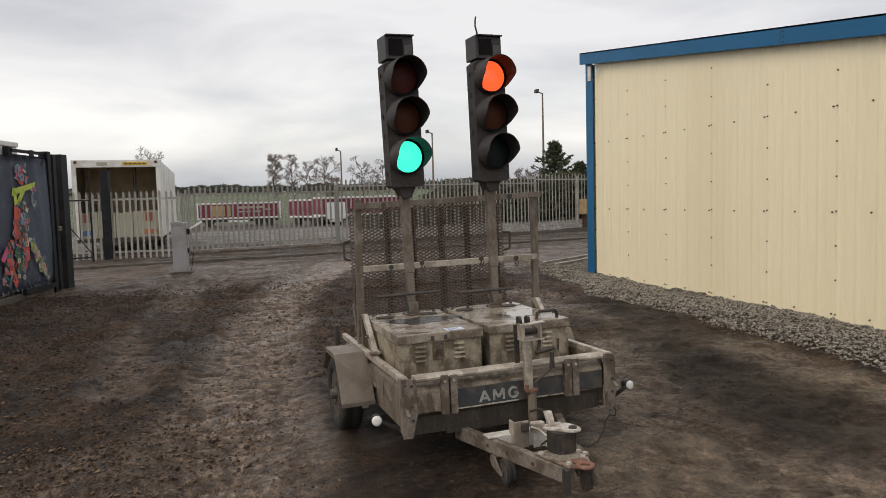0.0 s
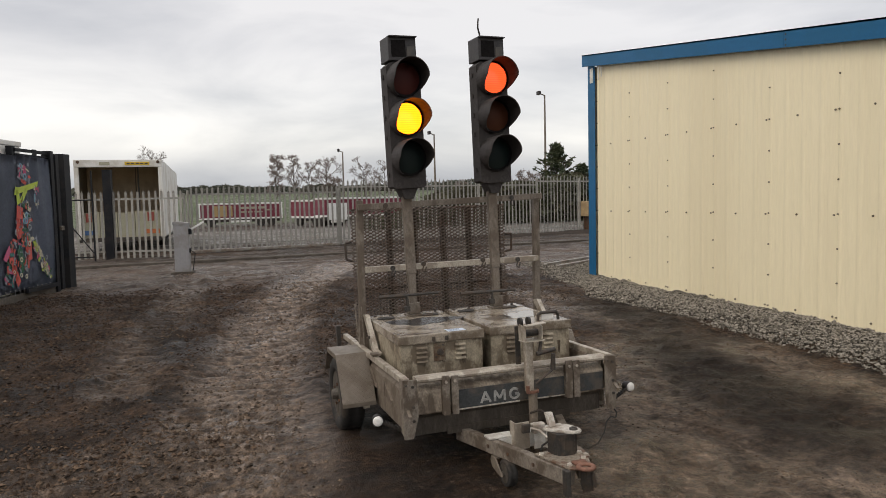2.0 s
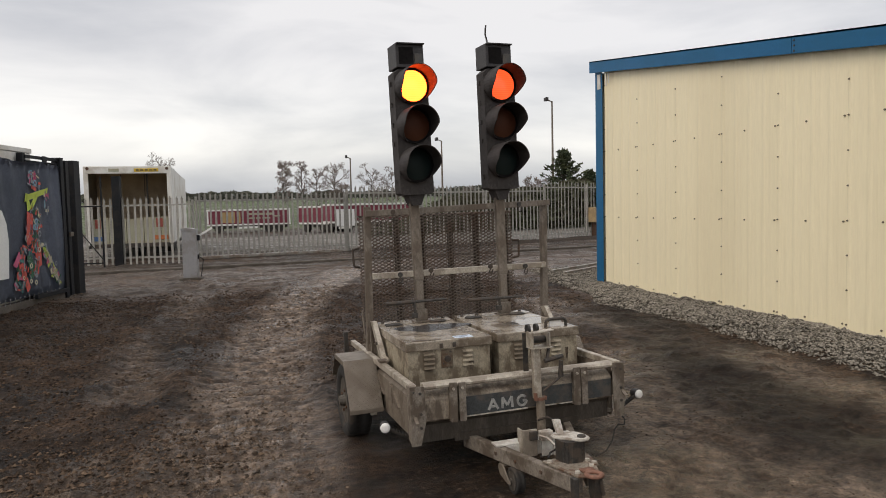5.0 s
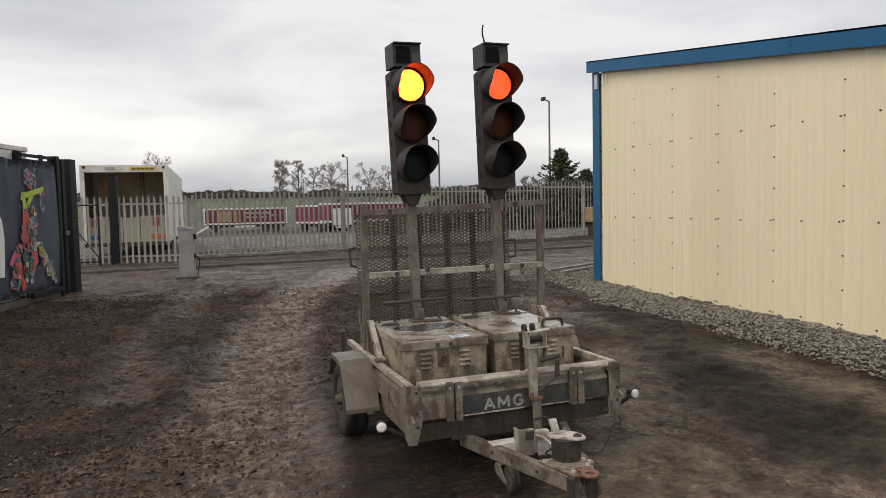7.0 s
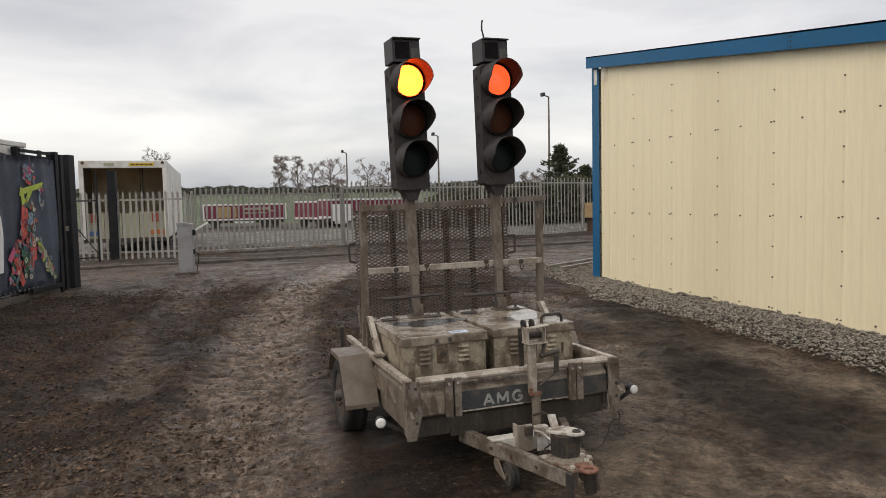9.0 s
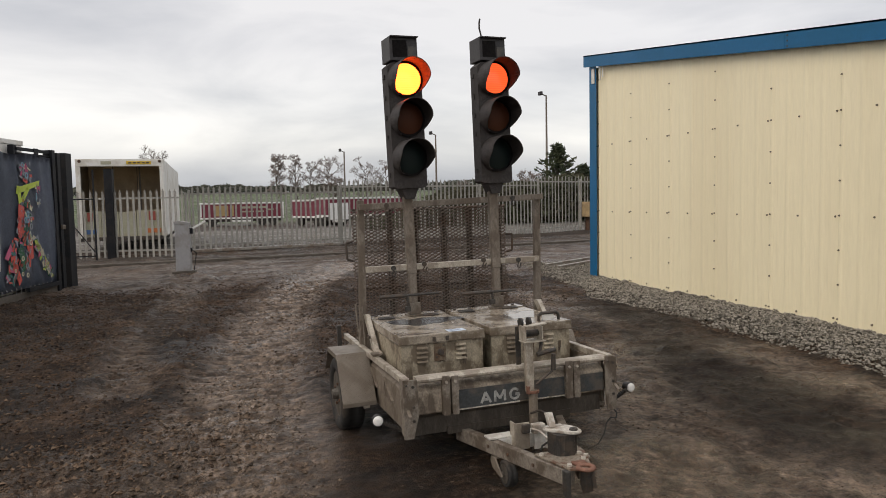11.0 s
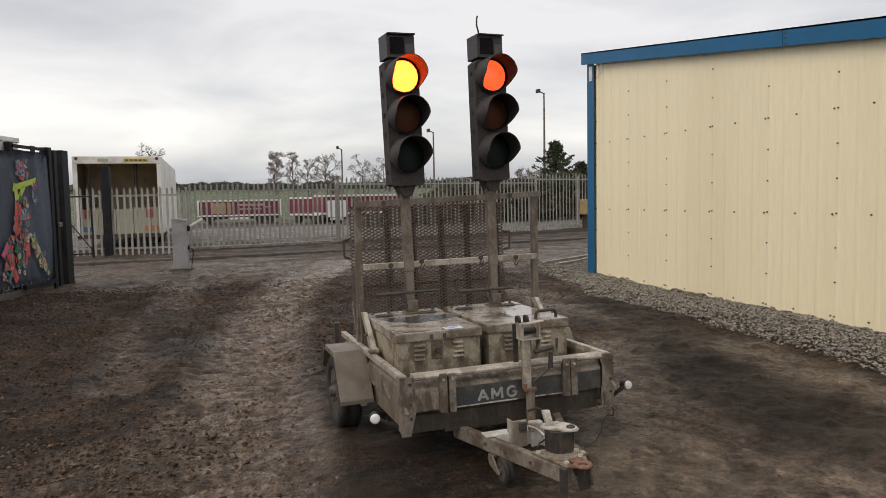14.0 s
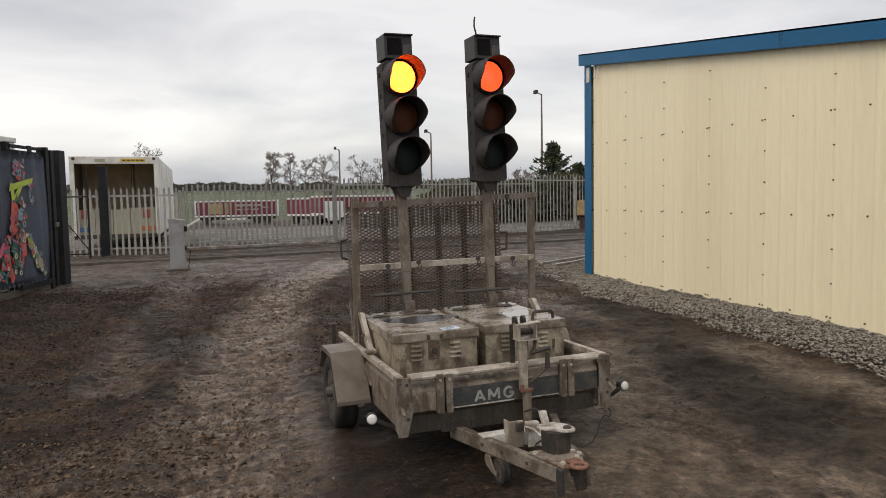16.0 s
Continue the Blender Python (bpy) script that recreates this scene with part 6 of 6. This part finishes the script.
def build_tree(label, x, y, height, spread, seed, upright=0.6, lump=0.0):
    """A winter tree: a wavering trunk, limbs that fill an oval crown, forking twigs, a few clinging leaves."""
    rnd = random.Random(seed)
    z = float(terrain(np.array([x]), np.array([y]))[0])
    t = thing("bare_tree", label, "tree", pose(x, y, z - 0.2), "winter trees beyond the fence")
    bm, twigs = shape(), shape()
    leaves = []

    def fork(p, d, ln, r, depth):
        q = p + d * ln
        rod(bm if depth == 0 else twigs, p, q, r, r * 0.65, 5 if depth == 0 else 3, False)
        if depth >= 5:
            leaves.append(q)
            return
        for k in range(3 if depth < 4 else 2):
            nd = (d + Vector((rnd.gauss(0, 0.45), rnd.gauss(0, 0.45), rnd.gauss(0.10, 0.36)))).normalized()
            fork(p + d * ln * rnd.uniform(0.5, 1.0), nd, ln * rnd.uniform(0.55, 0.82), max(0.013, r * 0.55), depth + 1)

    spine = [Vector((0, 0, 0))]
    for k in range(8):
        spine.append(spine[-1] + Vector((rnd.gauss(0, 0.012), rnd.gauss(0, 0.012), 0.118)) * height)
    for k in range(8):
        rod(bm, spine[k], spine[k + 1], height * 0.017 * (1 - k / 9), height * 0.017 * (1 - (k + 1) / 9), 6, False)
    for k in range(15):
        f = 0.26 + 0.70 * (k + rnd.random()) / 15
        i = min(7, int(f * 8))
        p = spine[i].lerp(spine[i + 1], f * 8 - i)
        a = k * 2.4 + rnd.uniform(-0.5, 0.5)
        reach = spread * height * 0.24 * math.sin(math.pi * min(1, 0.18 + 0.85 * (f - 0.2))) ** 0.7
        d = Vector((math.cos(a), math.sin(a), upright + rnd.uniform(0.0, 0.5))).normalized()
        fork(p, d, reach * rnd.uniform(0.75, 1.2), height * 0.007, 0)
    for c in leaves:
        if rnd.random() < lump * 0.5:
            for _ in range(3):
                o = c + Vector((rnd.gauss(0, 0.16), rnd.gauss(0, 0.16), rnd.gauss(0, 0.14)))
                a = Vector((rnd.gauss(0, 1), rnd.gauss(0, 1), rnd.gauss(0, 1))).normalized() * rnd.uniform(0.07, 0.16)
                b = a.orthogonal().normalized() * a.length * 0.7
                twigs.faces.new([twigs.verts.new(o + e) for e in (a, b, -a, -b)])
    top = max(v.co.z for v in twigs.verts)
    for m in (bm, twigs):
        bmesh.ops.scale(m, vec=(height / top,) * 3, verts=m.verts[:])
    part("trunk", bm, bark, t)
    part("crown", twigs, twig_mat, t, "bare tangled twigs")


for k, (x, y, top, sp, up, lump, what) in enumerate((
        (10.9, 130, 10.1, 0.40, 0.85, 0.45, "upright winter tree with clinging brown leaves"), (14.4, 130, 10.0, 0.34, 1.0, 0.1, "slender bare birch-like tree"), (17.2, 132, 9.2, 0.55, 0.6, 0.0, "bare spreading winter tree"), (20.0, 128, 9.6, 0.62, 0.55, 0.12, "bare spreading winter tree"),
        (22.0, 134, 6.6, 0.62, 0.55, 0.1, "low bare winter tree"), (26.6, 128, 9.6, 0.66, 0.5, 0.0, "broad bare winter tree"), (30.6, 130, 9.4, 0.6, 0.55, 0.0, "broad bare winter tree"), (34.2, 127, 9.8, 0.6, 0.55, 0.0, "broad bare winter tree"), (-9.7, 130, 11.6, 0.62, 0.55, 0.0, "bare winter tree behind the lorry body"),
        (47.5, 134, 5.4, 0.66, 0.5, 0.1, "low bare winter tree"), (58.0, 128, 7.0, 0.62, 0.55, 0.25, "bare winter tree with a few brown leaves"), (61.5, 130, 6.4, 0.6, 0.55, 0.2, "low bare winter tree"))):
    zg = float(terrain(np.array([float(x)]), np.array([float(y)]))[0])
    build_tree(what, x, y, top - zg + 0.2, sp, 100 + k, up, lump)


def needle_clumps(name, places, seed, parent, mat, size, droop=0.3):
    rnd = np.random.RandomState(seed)
    n = len(places)
    d = rnd.normal(size=(n, 3))
    d[:, 2] = d[:, 2] * 0.4 - droop
    d /= np.linalg.norm(d, axis=1)[:, None]
    e = np.cross(d, rnd.normal(size=(n, 3)))
    e /= np.linalg.norm(e, axis=1)[:, None]
    s = size * (0.6 + 0.8 * rnd.rand(n))[:, None]
    p = np.asarray(places)
    v = np.stack([p - d * s, p + e * s * 0.28, p + d * s, p - e * s * 0.28], 1).reshape(-1, 3)
    f = np.arange(4 * n).reshape(-1, 4)
    me = bpy.data.meshes.new(name)
    me.from_pydata(v.tolist(), [], f.tolist())
    me.materials.append(mat)
    ob = new(name, me)
    ob.parent = parent
    return ob


def build_evergreen(label, x, y, height, radius, seed):
    rnd = np.random.RandomState(seed)
    z = float(terrain(np.array([x]), np.array([y]))[0])
    t = thing("evergreen_tree", label, "tree", pose(x, y, z - 0.1), "evergreens behind the fence")
    part("trunk", rod(shape(), (0, 0, 0), (0, 0, height * 0.93), 0.16, 0.02, 8), bark, t)
    limbs, pts = shape(), []
    for k in range(150):
        h = height * (0.08 + 0.88 * (k / 150))
        a = k * 2.4 + rnd.rand()
        r = radius * (1 - h / height) ** 0.75 * (0.55 + 0.6 * rnd.rand()) + 0.06
        tip = Vector((r * math.cos(a), r * math.sin(a), h + r * (0.30 + 0.35 * rnd.rand())))
        rod(limbs, (0, 0, h), tip, 0.03, 0.008, 4, False)
        for _ in range(34):
            s = rnd.rand() ** 0.55
            pts.append(np.array((0, 0, h)) * (1 - s) + np.array(tip) * s + rnd.normal(size=3) * (0.13 - 0.10 * s))
    part("limbs", limbs, bark, t)
    needle_clumps("crown", pts, seed, t, evergreen, 0.15, -0.2)


build_evergreen("dark spiky evergreen tree behind the palisade fence", 22.9, 45.0, 5.5, 2.5, 3)
build_evergreen("dark evergreen shrub behind the palisade fence", 25.4, 46.0, 4.1, 2.0, 4)


def build_hedges():
    rnd = np.random.RandomState(9)
    # far wooded skyline: many small clumps with gaps and an uneven top
    x = rnd.rand(34000) * 330 - 95
    top = 1.9 + 0.9 * fractal(x, x * 0, 0.07, 3, 61) + 1.1 * fractal(x, x * 0, 0.35, 3, 62) + np.where(x > 50, 0.6, 0.0)
    h = rnd.rand(len(x)) ** 0.8 * np.clip(top, 0.5, 4)
    y = 205 + rnd.normal(size=len(x)) * 3
    z = terrain(x, y) + h
    ob = needle_clumps("far_hedge", np.stack([x, y, z], -1), 7, None, hedge_mat, 0.55, 0.0)
    tagged(ob, "distant line of dark hedges and trees on the skyline", "hedge", kind="stuff")
    # scrub right behind the fence on the shed's side
    n = 42000
    x = rnd.rand(n) * 34 + 8
    y = 36 + 0.25 * x + rnd.normal(size=n) * 1.0
    top = np.clip(2.5 + 0.9 * fractal(x, x * 0, 0.35, 3, 71) + 0.03 * (x - 12), 0.4, 3.2) * np.clip((x - 8) / 6, 0.15, 1)
    z = terrain(x, y) + rnd.rand(n) ** 0.8 * top
    ob = needle_clumps("scrub", np.stack([x, y, z], -1), 8, None, scrub_mat, 0.20, 0.0)
    tagged(ob, "low brown-green scrub behind the palisade fence", "scrub", kind="stuff")


build_hedges()


# ---- what moves: the lens units of the signal that changes ----
def motions():
    turning = (("green", 0.0, 180.0, 1.3), ("amber", 180.0, 360.0, 1.3), ("red", 180.0, 360.0, 4.4))
    for name, a, b, t0 in turning:
        ob, rest = lenses_a[name]
        step = (b - a) / 3
        rows = [(0.0, a)] + [(t0 + k / 30, a + step * k) for k in range(4)]
        if name == "amber":
            rows += [(4.4 + k / 30, b + 60.0 * k) for k in range(4)]
        rows.append((16.0, rows[-1][1]))
        walk(ob, [(t, rest @ pose(0, 0, 0, 0, 0, d)) for t, d in rows])
    for name, d in (("red", 0.0), ("amber", 180.0), ("green", 180.0)):
        ob, rest = lenses_b[name]
        ob.matrix_basis = rest @ pose(0, 0, 0, 0, 0, d)


motions()
